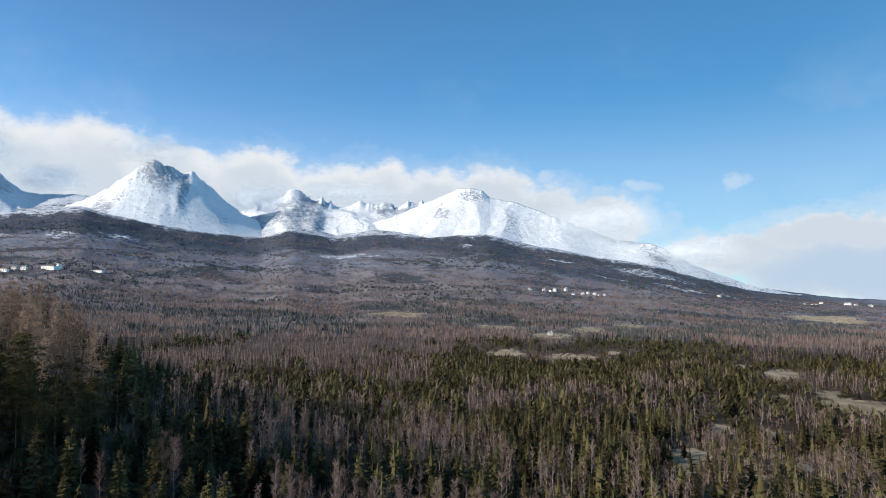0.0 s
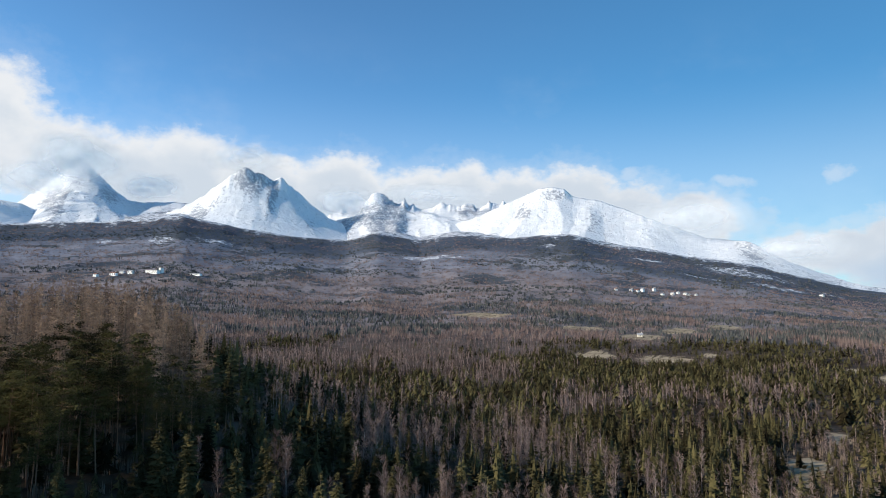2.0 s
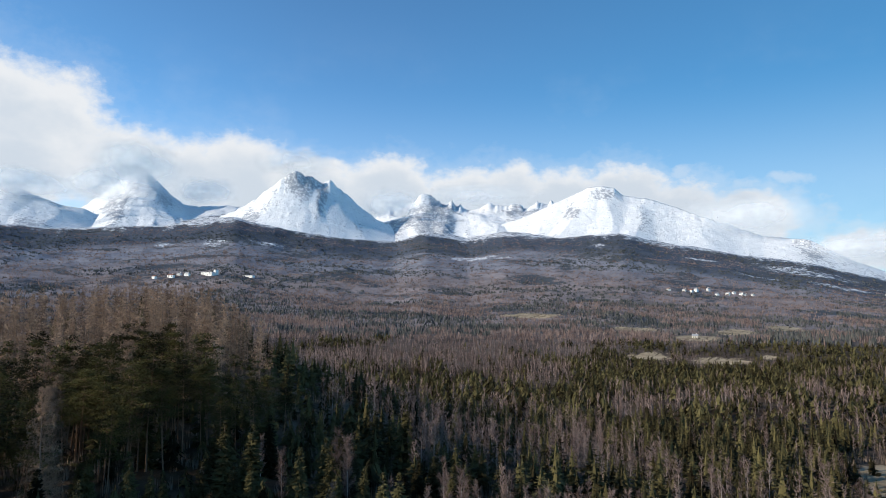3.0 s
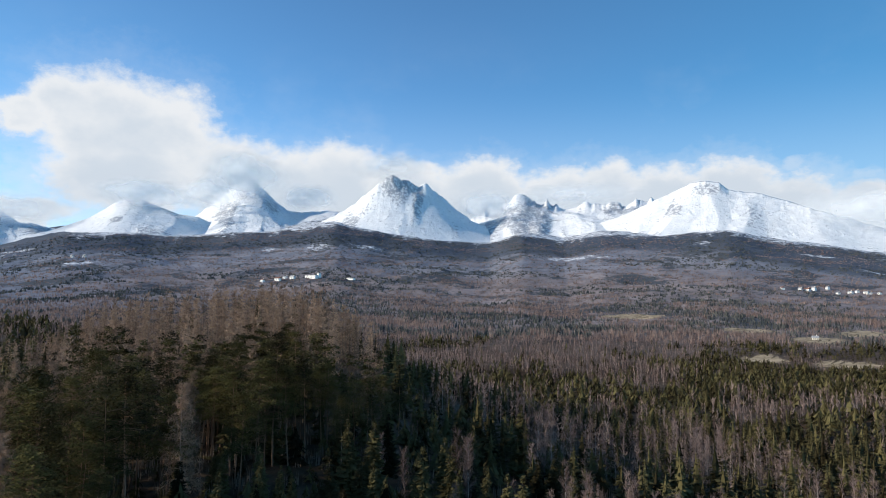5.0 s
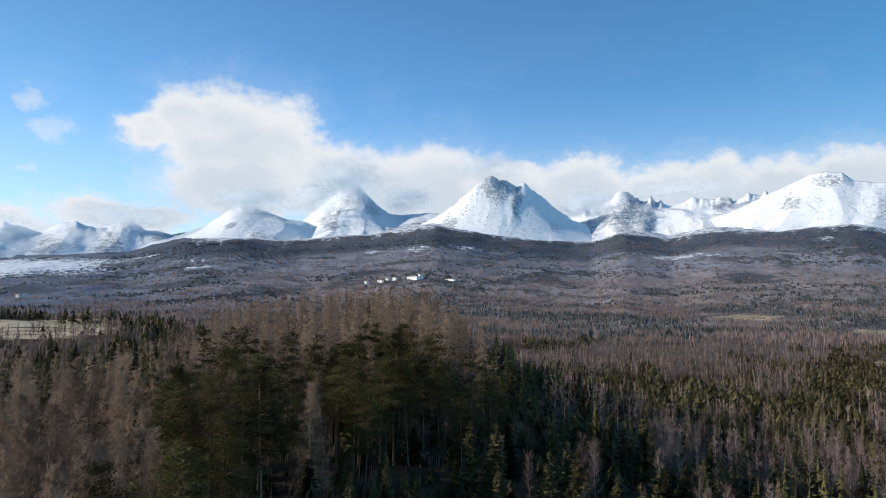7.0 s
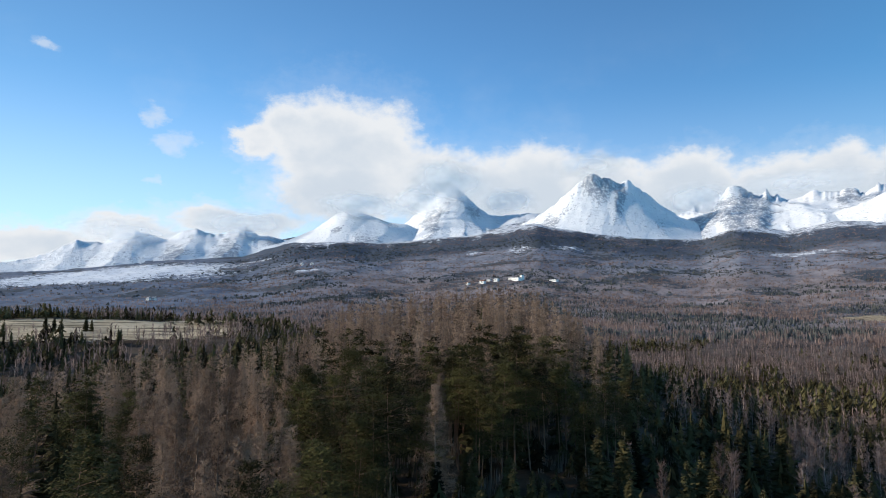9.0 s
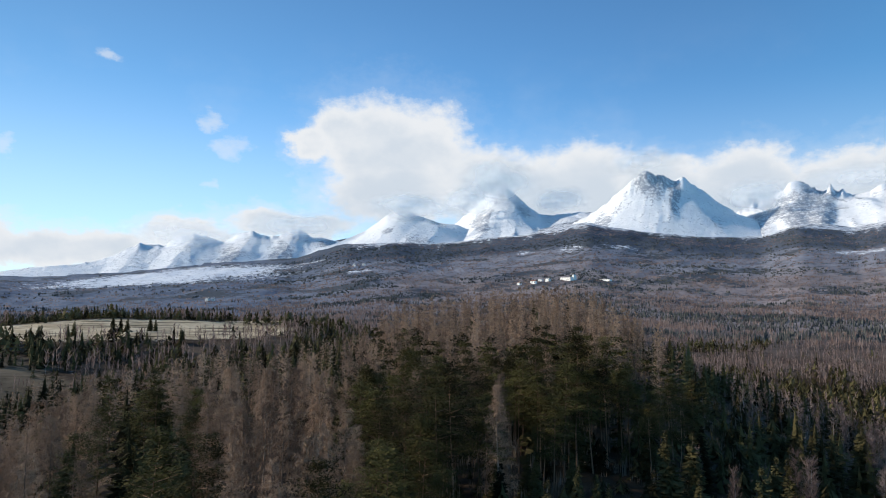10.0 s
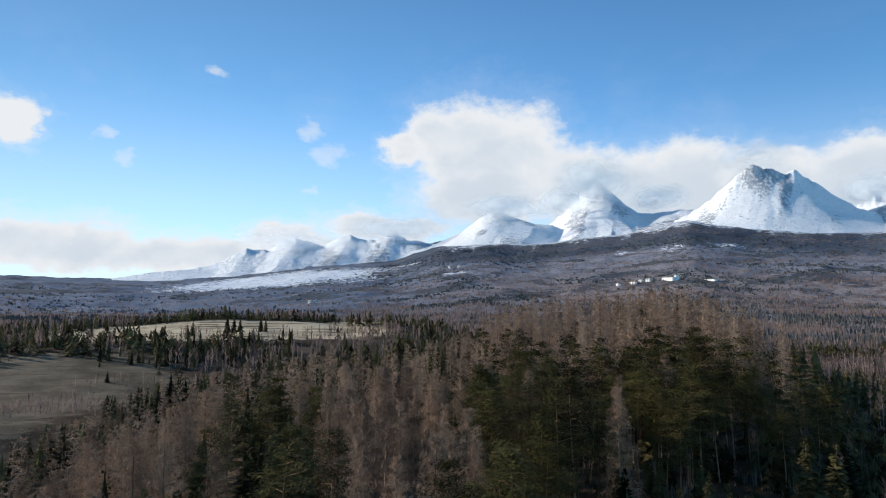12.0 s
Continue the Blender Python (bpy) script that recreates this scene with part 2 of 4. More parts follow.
def plain(name, dark, light, scale, rough=0.8, relief=0.02):
    mat, nodes, shader = material(name)
    value = nodes.noise(place(nodes), scale, 5.0, 0.6)
    nodes.put(shader.inputs["Base Color"], nodes.mix(nodes.span(value, 0.3, 0.7), dark, light))
    nodes.put(shader.inputs["Roughness"], rough)
    bump(nodes, shader, value, 0.4, relief)
    return mat


plaster = plain("white plaster", (0.66, 0.65, 0.62), (0.82, 0.81, 0.78), 0.4)
plaster_warm = plain("cream plaster", (0.58, 0.52, 0.42), (0.74, 0.68, 0.58), 0.4)
roof_red = plain("red brown roof", (0.13, 0.072, 0.058), (0.22, 0.12, 0.095), 0.5)
roof_grey = plain("grey sheet roof", (0.22, 0.22, 0.23), (0.36, 0.36, 0.37), 0.5, 0.5)
glass_dark = plain("window glass", (0.02, 0.025, 0.03), (0.04, 0.05, 0.06), 0.3, 0.15, 0.0)


# ---------------------------------------------------------------- the lie of the land
def lattice(ix, iy, seed):
    h = np.sin(ix * 127.1 + iy * 311.7 + seed * 74.7) * 43758.5453
    return h - np.floor(h)


def value_noise(x, y, seed=0):
    ix, iy = np.floor(x), np.floor(y)
    fx, fy = x - ix, y - iy
    fx, fy = fx * fx * (3 - 2 * fx), fy * fy * (3 - 2 * fy)
    a, b = lattice(ix, iy, seed), lattice(ix + 1, iy, seed)
    c, d = lattice(ix, iy + 1, seed), lattice(ix + 1, iy + 1, seed)
    return (a * (1 - fx) + b * fx) * (1 - fy) + (c * (1 - fx) + d * fx) * fy


def fractal(x, y, octaves=5, gain=0.5, seed=0, ridged=False):
    total, size, amount = 0.0, 0.0, 1.0
    for k in range(octaves):
        v = value_noise(x, y, seed + k * 7)
        total = total + amount * (1 - np.abs(2 * v - 1) if ridged else v)
        size, amount = size + amount, amount * gain
        x, y = x * 2.03 + 17.3, y * 2.03 + 5.1
    return total / size


def smooth(x, low, high):
    t = np.clip((x - low) / (high - low), 0, 1)
    return t * t * (3 - 2 * t)


# height of the tree line over the horizon (degrees) by azimuth
TREELINE = np.array([(-180, 1.2), (-60, 1.3), (-34, 1.4), (-29, 1.75), (-24.4, 2.35), (-17.5, 4.4), (-12.7, 5.3), (-6.6, 6.4), (-4, 7.1), (2, 7.0), (6, 7.1), (9, 6.6),
                     (12.7, 7.15), (15.4, 6.4), (20, 6.7), (24.4, 7.1), (28.5, 7.8), (34, 6.9), (40, 6.3), (45, 6.25), (49, 5.8), (53, 4.6), (57, 4.3), (60.5, 3.9), (66, 3.1), (72, 2.4), (82, 2.3), (100, 2.4), (180, 1.5)])
NEAR = np.array([(0, -46), (150, -47), (250, -49), (300, -51), (600, -48), (800, -41), (1000, -24)])
NEAR_WEST = np.array([(0, -46), (100, -38), (170, -33), (300, -31), (380, -25), (430, -16), (580, -3.5), (640, -6), (800, -15), (1000, -20)])
SPINE = np.array([(-74, 30, -38), (-84, 70, -33), (-90, 110, -30), (-98, 150, -28), (-131, 205, -18), (-165, 245, -8), (-190, 270, -4), (-225, 310, -12), (-255, 380, -34)], float)
TREE_EDGE = 3550.0


def spine_gap(x, y):
    """Distance from the hill's spine (west of it negative) and the crest's height there."""
    best, side, crest = np.full(np.shape(x), 1e9), np.ones(np.shape(x)), np.zeros(np.shape(x))
    for (ax, ay, az), (bx, by, bz) in zip(SPINE[:-1], SPINE[1:]):
        ux, uy = bx - ax, by - ay
        t = np.clip(((x - ax) * ux + (y - ay) * uy) / (ux * ux + uy * uy), 0, 1)
        gx, gy = x - ax - t * ux, y - ay - t * uy
        gap = np.hypot(gx, gy)
        closer = gap < best
        best = np.where(closer, gap, best)
        side = np.where(closer, np.sign(gx * uy - gy * ux), side)
        crest = np.where(closer, az + t * (bz - az), crest)
    return best, side, crest


def ground_z(x, y):
    x, y = np.asarray(x, float), np.asarray(y, float)
    d, az = np.hypot(x, y), np.degrees(np.arctan2(-x, y))
    west = smooth(az, 36, 54) * (1 - smooth(az, 110, 150))
    near = np.interp(d, NEAR[:, 0], NEAR[:, 1]) * (1 - west) + np.interp(d, NEAR_WEST[:, 0], NEAR_WEST[:, 1]) * west
    near = near - west * np.clip(az - 66, 0, 20) * 0.72 * smooth(d, 380, 560)
    gap, side, crest = spine_gap(x, y)
    width = np.where(side > 0, 80.0, 95.0)
    near = near + np.maximum(crest - near, 0) * np.exp(-(gap / width) ** 2)
    shelf = 26 + (-100 - x) * 0.68
    near = near - 0.32 * np.clip(shelf - y, 0, 55) * smooth(-x, 60, 95) * (1 - smooth(d, 180, 260))
    edge = np.interp(az, TREELINE[:, 0], TREELINE[:, 1])
    start = -1.375 * (1 - west) - 1.146 * west
    rise = np.clip((d - 1000) / (TREE_EDGE - 1000), 0, 1.6)
    angle = start + (edge - start) * np.where(rise < 1, rise ** 0.92, 1 + (rise - 1) * 0.25)
    z = np.where(d < 1000, near, d * np.tan(np.radians(angle)))
    rough = (fractal(x / 90, y / 90, 3, seed=3) - 0.5) * np.clip(d / 60, 2, 7)
    rough = rough + (fractal(x / 420, y / 420, 4, 0.55, seed=9) - 0.5) * np.clip((d - 700) / 70, 0, 22)
    rough = rough + (fractal(x / 140, y / 140, 4, 0.6, seed=29, ridged=True) - 0.6) * np.clip((d - 900) / 90, 0, 17)
    return EYE + z + rough


def spot(az, d):
    v = way(az) * d
    return v.x, v.y, float(ground_z(v.x, v.y))


def oval(x, y, cx, cy, rx, ry, turn=0.0, edge=0.25):
    """1 inside an uneven oval, 0 outside."""
    c, s = math.cos(radians(turn)), math.sin(radians(turn))
    u, v = ((x - cx) * c + (y - cy) * s) / rx, (-(x - cx) * s + (y - cy) * c) / ry
    r = np.sqrt(u * u + v * v) + (fractal(x / (0.5 * ry + 8), y / (0.5 * ry + 8), 3, seed=21) - 0.5) * 0.5
    return 1 - smooth(r, 1 - edge, 1 + edge)


def polar(az, d):
    v = way(az) * d
    return v.x, v.y


# meadows: azimuth, distance, half width across the view, half depth along it
MEADOWS = [(67, 510, 112, 72), (79, 335, 60, 66), (84.5, 266, 26, 30), (55.5, 600, 42, 22), (4, 1500, 70, 40), (-29.7, 2340, 105, 300), (-4.6, 1230, 42, 50), (-5.3, 815, 26, 30), (-10.9, 790, 30, 40), (-9.2, 1045, 32, 69), (-12.2, 1210, 30, 88), (-15.6, 1375, 30, 94), (-14.1, 840, 8, 30), (-26.6, 685, 14, 56), (-24.1, 750, 9, 25), (-29.6, 535, 8, 31), (-31.5, 480, 23, 25), (-26.5, 500, 7, 12), (-20.1, 275, 7, 19), (-19.6, 245, 5, 10), (-22.3, 345, 5, 19), (-25.9, 350, 5, 12), (-24.3, 245, 4, 7), (-27.8, 275, 4, 7)]
SNOWFIELDS = [(62.5, 3230, 560, 330), (8.8, 3020, 120, 90), (52, 3350, 130, 60), (-17, 3300, 230, 130), (-14, 2950, 110, 50), (-19.5, 2980, 130, 55), (-22.5, 3200, 110, 60), (-10, 3250, 80, 40), (30, 3050, 60, 110), (26, 3120, 90, 50), (48, 2750, 90, 40), (34, 3100, 50, 60), (6, 3000, 50, 30), (-2, 3300, 60, 60)]


def meadow_at(x, y):
    total = 0.0
    for az, d, rx, ry in MEADOWS:
        total = np.maximum(total, oval(x, y, *polar(az, d), rx, ry, az))
    return total


def snow_at(x, y):
    total = 0.0
    for az, d, rx, ry in SNOWFIELDS:
        total = np.maximum(total, oval(x, y, *polar(az, d), rx, ry, az, 0.6) * (0.98 if rx > 400 else 0.66))
    d, az = np.hypot(x, y), np.degrees(np.arctan2(-x, y))
    fringe = 3530 + 420 * (fractal(az * 1.6, d / 500, 5, 0.65, seed=35) - 0.5)
    return np.maximum(total, 0.75 * smooth(d, fringe - 160, fringe + 160) * smooth(az, -27, -20) * (1 - smooth(az, 46, 52)))


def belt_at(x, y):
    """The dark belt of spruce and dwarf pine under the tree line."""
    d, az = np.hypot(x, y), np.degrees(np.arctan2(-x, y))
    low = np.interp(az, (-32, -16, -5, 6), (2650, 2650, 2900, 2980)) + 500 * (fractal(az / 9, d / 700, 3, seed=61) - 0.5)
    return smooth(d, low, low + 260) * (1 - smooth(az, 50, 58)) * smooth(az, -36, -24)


def mesh_object(name, verts, faces, materials, indices=None, parent=None, soft=False):
    mesh = bpy.data.meshes.new(name)
    verts, faces = np.asarray(verts, np.float32), np.asarray(faces, np.int32)
    mesh.vertices.add(len(verts))
    mesh.vertices.foreach_set("co", verts.ravel())
    k = faces.shape[1]
    mesh.loops.add(faces.size)
    mesh.loops.foreach_set("vertex_index", faces.ravel())
    mesh.polygons.add(len(faces))
    mesh.polygons.foreach_set("loop_start", np.arange(0, faces.size, k, dtype=np.int32))
    for m in materials:
        mesh.materials.append(m)
    if indices is not None:
        mesh.polygons.foreach_set("material_index", np.asarray(indices, np.int32))
    mesh.polygons.foreach_set("use_smooth", np.full(len(faces), soft))
    mesh.update()
    mesh.validate()
    ob = new(name, mesh)
    if parent:
        ob.parent = parent
    return ob


def sheet(rows, cols, closed=False):
    i, j = np.meshgrid(np.arange(rows - 1), np.arange(cols if closed else cols - 1), indexing="ij")
    k = (j + 1) % cols
    return np.stack([i * cols + j, i * cols + k, (i + 1) * cols + k, (i + 1) * cols + j], -1).reshape(-1, 4)


def attribute(ob, name, values):
    ob.data.attributes.new(name, "FLOAT", "POINT").data.foreach_set("value", np.asarray(values, np.float32).ravel())


def build_ground():
    azimuths = np.concatenate([np.arange(-180, -42, 3.0), np.arange(-42, 92, 0.36), np.arange(92, 180, 3.0)])
    distances = np.concatenate([[0.5], np.geomspace(15, 1000, 120), np.linspace(1012, 4850, 110)])
    a, d = np.radians(azimuths)[None, :], distances[:, None]
    x, y = -np.sin(a) * d, np.cos(a) * d
    z = ground_z(x, y)
    faces = sheet(len(distances), len(azimuths), True)[:, ::-1]
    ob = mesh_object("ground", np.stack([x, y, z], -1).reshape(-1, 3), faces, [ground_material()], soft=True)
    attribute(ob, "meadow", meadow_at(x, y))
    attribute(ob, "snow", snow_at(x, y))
    # mask of the sunlit grass tone; lower western meadows stay in painted cloud shade
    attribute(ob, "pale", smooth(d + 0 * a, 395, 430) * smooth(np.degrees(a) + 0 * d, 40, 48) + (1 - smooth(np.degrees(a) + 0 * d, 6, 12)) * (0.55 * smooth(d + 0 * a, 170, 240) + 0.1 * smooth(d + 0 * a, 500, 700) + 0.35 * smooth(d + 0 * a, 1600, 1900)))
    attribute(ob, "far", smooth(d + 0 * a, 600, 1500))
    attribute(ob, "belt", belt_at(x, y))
    # masks for the painted haze on the western and the higher woods
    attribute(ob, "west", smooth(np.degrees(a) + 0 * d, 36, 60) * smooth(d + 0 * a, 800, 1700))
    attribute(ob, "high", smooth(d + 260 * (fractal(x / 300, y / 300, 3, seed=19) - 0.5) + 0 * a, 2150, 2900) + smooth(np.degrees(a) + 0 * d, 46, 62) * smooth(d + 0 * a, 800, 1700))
    return tagged(ob, "brown forest floor and pale dry meadows rising to the mountains", "ground", kind="structure")


build_ground()


# ---------------------------------------------------------------- mountains
granite_snow = mountain_material()


def mountain(label, crest, distance, depth, jag, seed, spurs=(), rocks=(), bare=0.0, rough=1.0, foot_drop=60):
    """One massif. crest: (azimuth, elevation) over the plain; spurs: ribs down the face as azimuth and share of the
    height at the upper and the lower end, rise, half width in degrees, rockiness; rocks: stony places as azimuth,
    share of the height, half width, half height, rockiness."""
    crest = np.array(crest, float)
    az = np.arange(crest[0, 0], crest[-1, 0], 0.115)
    el = np.interp(az, crest[:, 0], crest[:, 1])
    broad = np.convolve(np.pad(el, 24, mode="edge"), np.hanning(51)[1:-1] / np.hanning(51).sum(), "valid")
    el = el + jag * (fractal(az * 1.3, az * 0, 5, 0.62, seed, ridged=True) - 0.6) * 2.4
    v = np.concatenate([np.linspace(0, 1, 68), np.linspace(1.04, 1.5, 8)])
    bend = (fractal(az / 5.0, az * 0, 2, seed=seed + 5) - 0.5) * 0.4 * depth
    d = (distance - depth) + v[:, None] * (depth + bend[None, :] * np.clip(v[:, None], 0, 1))
    a = np.radians(az)[None, :] + 0 * d
    x, y = -np.sin(a) * d, np.cos(a) * d
    foot = np.convolve(np.pad(ground_z(x[0], y[0]), 24, mode="edge"), np.hanning(51)[1:-1] / np.hanning(51).sum(), "valid") - foot_drop
    top = EYE + d[67] * np.tan(np.radians(el))
    s = np.clip(v, 0, 1)[:, None]
    low_top = np.minimum(EYE + d[-9] * np.tan(np.radians(broad)), top + 40)
    rise = (low_top - foot)[None, :] + (top - low_top)[None, :] * smooth(s, 0.80, 1.0)
    z = foot[None, :] + rise * s ** 1.2
    across, up = a * distance, d
    wobble = (fractal(across / 260, up / 260, 3, seed=seed + 11) - 0.5)
    here = az[None, :] + wobble * 1.1
    rock = np.zeros_like(z)
    lift = np.zeros_like(z)
    for a0, s0, a1, s1, high, half, stony in spurs:
        t = np.clip((s0 - s) / (s0 - s1), 0, 1)
        mid = a0 + (a1 - a0) * t
        wide = half * (0.7 + 0.7 * t)
        tent = np.clip(1 - np.abs(here - mid) / wide, 0, 1) * smooth(s, s1 - 0.16, s1 + 0.05) * (1 - smooth(s, s0 - 0.12, s0 + 0.02))
        lift = np.maximum(lift, 0.36 * high * tent)
        rock = rock + stony * smooth(tent, 0.45, 1.0)
    for a0, s0, half, tall, stony in rocks:
        rock = rock + 1.7 * stony * (1 - smooth(np.hypot((here - a0) / half, (s - s0 + wobble * 0.1) / tall), 0.35, 1.15))
    ribs = fractal(across / 95 + 1.4 * wobble, up / 150 + wobble, 5, 0.6, seed + 8, ridged=True)
    waves = fractal(across / 240 + wobble, up / 240, 4, 0.5, seed + 3, ridged=True)
    fade = 0.7 * np.clip(s * 6, 0, 1) * (1 - 0.75 * smooth(s, 0.82, 1.0))
    z = z + (lift * (1 - s) ** 0.5 + ((ribs - 0.66) * 0.034 + (waves - 0.62) * 0.04) * rough * fade) * rise
    z = z - np.clip(v - 1, 0, 1)[:, None] * 2 * rise
    rock = rock + bare + 0.06 + 0.6 * (ribs - 0.66) * rough + 0.3 * (waves - 0.62)
    rock = np.maximum(rock, (1 - smooth(s, 0.0, 0.22)) * 0.3)
    rock = np.minimum(rock + 1.6 * (rough > 1) * (ribs - 0.68), 0.70)
    ob = mesh_object("mountain", np.stack([x, y, z], -1).reshape(-1, 3), sheet(*z.shape)[:, ::-1], [granite_snow], soft=True)
    attribute(ob, "rock", rock)
    return tagged(ob, label, "mountain", "mountain range", "structure")


mountain("distant blue-white snowy chain with sharp summits", [(47, 5.0), (49.1, 6.3), (50.7, 6.6), (52, 6.8), (52.9, 7.4), (53.5, 7.25), (54.5, 6.65), (55.9, 6.7), (56.7, 7.0), (57.7, 6.7), (58.8, 6.0), (60.2, 6.4), (61.1, 6.6), (62.4, 6.2), (63.3, 5.5), (65.1, 5.6), (66.4, 4.8), (68.4, 3.95), (72.5, 3.3), (76, 2.6)], 4650, 900, 0.10, 31,
         [(52.9, 1, 55.5, 0.1, 0.30, 1.6, 0.1), (56.7, 1, 58.8, 0.1, 0.28, 1.5, 0.15), (61.1, 1, 63.5, 0.1, 0.28, 1.6, 0.1), (50.7, 1, 50.5, 0.2, 0.2, 1.2, 0.1), (65.1, 1, 67, 0.1, 0.22, 1.5, 0.0), (54.6, 0.9, 53.6, 0.1, 0.2, 0.8, 0.2)],
         [(54.6, 0.5, 1.2, 0.35, 0.35), (58.6, 0.5, 1.0, 0.35, 0.35), (50.2, 0.7, 1.2, 0.3, 0.25)], 0.06)
mountain("broad rounded snow dome above dark forest", [(36, 6.5), (39.5, 8.0), (41.1, 8.15), (42.9, 8.75), (43.7, 9.1), (44.6, 9.1), (45.5, 8.75), (47.3, 7.4), (49.9, 6.2), (52.5, 5.4), (55, 4.6), (57, 3.6)], 4250, 700, 0.015, 12,
         [(40.6, 0.95, 42.6, 0.15, 0.26, 2.6, -0.05), (44.2, 1, 47.5, 0.1, 0.16, 2.6, 0.0), (46.6, 0.85, 50.5, 0.1, 0.10, 2.0, 0.0)],
         [(42.8, 0.25, 2.6, 0.3, 0.36), (45.3, 0.62, 0.5, 0.1, 0.5), (41.0, 0.9, 1.0, 0.12, 0.2)], -0.08, 0.7)
mountain("steep snowy pyramid with its top in cloud", [(26, 8.6), (28.5, 9.0), (29.8, 8.95), (31.4, 8.8), (32.6, 9.0), (33.6, 9.7), (34.6, 10.7), (35.3, 11.25), (36, 11.2), (36.8, 10.7), (38, 9.6), (39.5, 8.2), (41, 7.2), (43, 6.0)], 4500, 900, 0.12, 77,
         [(35.4, 1, 33.0, 0.25, 0.20, 2.0, 0.10), (35.6, 1, 38.0, 0.2, 0.12, 1.4, 0.35), (33.0, 0.6, 31.6, 0.15, 0.16, 1.2, 0.2), (30.2, 0.9, 29.8, 0.2, 0.14, 1.4, 0.1), (34.4, 0.5, 35.0, 0.1, 0.12, 1.0, 0.1)],
         [(37.4, 0.62, 1.0, 0.26, 0.45), (34.0, 0.8, 0.8, 0.2, 0.3), (32.2, 0.3, 1.6, 0.2, 0.25), (35.3, 0.95, 0.8, 0.1, 0.3)], 0.02, 0.9)
mountain("high snowy massif with dark granite crest", [(12.0, 5.4), (13.5, 6.7), (15, 7.6), (16.7, 8.4), (18.2, 9.35), (20, 10.9), (20.7, 11.4), (21.0, 11.55), (21.5, 11.35), (22.1, 11.6), (22.5, 11.85), (22.9, 11.75), (23.4, 12.1), (23.8, 12.35), (24.1, 12.1), (24.5, 11.85), (25, 11.35), (26.3, 10.25), (27.3, 9.5), (28.6, 8.6), (30.5, 7.7), (32.5, 6.9), (34.5, 6.0)], 4150, 640, 0.17, 45,
         [(21.0, 1, 22.0, 0.45, 0.10, 0.8, 0.40), (23.8, 1, 22.6, 0.7, 0.05, 1.2, 0.25), (25.0, 1, 28.4, 0.2, 0.07, 1.0, 0.50), (22.6, 0.6, 23.4, 0.1, 0.07, 2.4, 0.0), (20.4, 0.95, 17.6, 0.3, 0.05, 1.0, 0.20)],
         [(23.2, 0.93, 2.0, 0.18, 0.62), (23.0, 0.78, 1.3, 0.16, 0.40), (21.2, 0.84, 0.7, 0.2, 0.55), (21.4, 0.62, 0.5, 0.2, 0.40), (27.2, 0.62, 0.6, 0.3, 0.42), (18.6, 0.6, 0.5, 0.3, 0.20), (22.0, 0.3, 0.7, 0.2, 0.2)], -0.22, 0.45)
mountain("jagged granite ridge streaked with snow", [(-2, 8.0), (1.7, 10.0), (3.3, 9.9), (4.2, 9.6), (5, 9.85), (5.8, 9.6), (6.5, 9.75), (7.5, 9.9), (8.4, 9.4), (9.3, 9.6), (9.9, 9.8), (10.4, 10.2), (10.9, 9.85), (11.7, 10.1), (12.2, 10.5), (12.7, 10.65), (13.2, 10.45), (14.1, 9.65), (15.9, 9.0), (18, 8.4), (20, 7.0)], 4600, 950, 0.32, 63,
         [(12.7, 1, 13.2, 0.25, 0.10, 1.0, 0.25), (10.4, 1, 11.2, 0.15, 0.10, 1.0, 0.2), (8.4, 0.85, 6.4, 0.2, 0.26, 2.6, -0.75), (5.4, 1, 4.6, 0.3, 0.12, 0.9, 0.1), (3.2, 1, 3.4, 0.3, 0.12, 0.9, 0.1), (15.4, 0.9, 15.0, 0.2, 0.14, 1.2, 0.05)],
         [(11.6, 0.6, 2.4, 0.6, 0.62), (14.8, 0.65, 1.6, 0.4, 0.30), (4.6, 0.88, 1.6, 0.16, 0.35), (2.4, 0.75, 1.0, 0.3, 0.25)], 0.04, 1.3)
mountain("long white mountain falling to the plain", [(-31, 1.6), (-27, 2.4), (-24.4, 3.0), (-20.3, 4.7), (-17.7, 6.3), (-16.2, 6.5), (-14.5, 6.75), (-12.5, 7.55), (-10.5, 8.3), (-8.5, 9.15), (-7.1, 9.65), (-6.2, 10.0), (-5, 10.2), (-4, 10.4), (-3.3, 11.05), (-2.3, 11.25), (-1.1, 11.1), (-0.5, 10.85), (0.5, 10.35), (1.7, 9.9), (3.5, 9.0), (6.5, 8.0), (9, 6.6)], 4200, 640, 0.07, 88,
         [(-1.6, 1, 1.6, 0.2, 0.20, 1.5, 0.18), (-5.8, 1, -4.9, 0.15, 0.20, 1.3, 0.34), (-2.6, 0.98, -3.0, 0.35, 0.10, 1.0, 0.05), (-10.0, 1, -11.0, 0.15, 0.12, 2.0, 0.05), (1.8, 0.9, 3.6, 0.2, 0.14, 1.4, 0.1), (-16, 1, -17.2, 0.15, 0.14, 2.0, 0.05)],
         [(-6.6, 0.5, 1.5, 0.4, 0.27), (-2.4, 0.90, 1.3, 0.12, 0.50), (0.3, 0.70, 1.0, 0.22, 0.50), (-17.6, 0.8, 1.4, 0.3, 0.35), (2.6, 0.25, 1.6, 0.2, 0.3), (-10.5, 0.2, 4.0, 0.22, 0.25), (-15.0, 0.3, 3.5, 0.4, 0.26), (-20.5, 0.45, 4.5, 0.7, 0.34), (-26.5, 0.5, 5.0, 1.0, 0.34)], -0.24, 0.6)


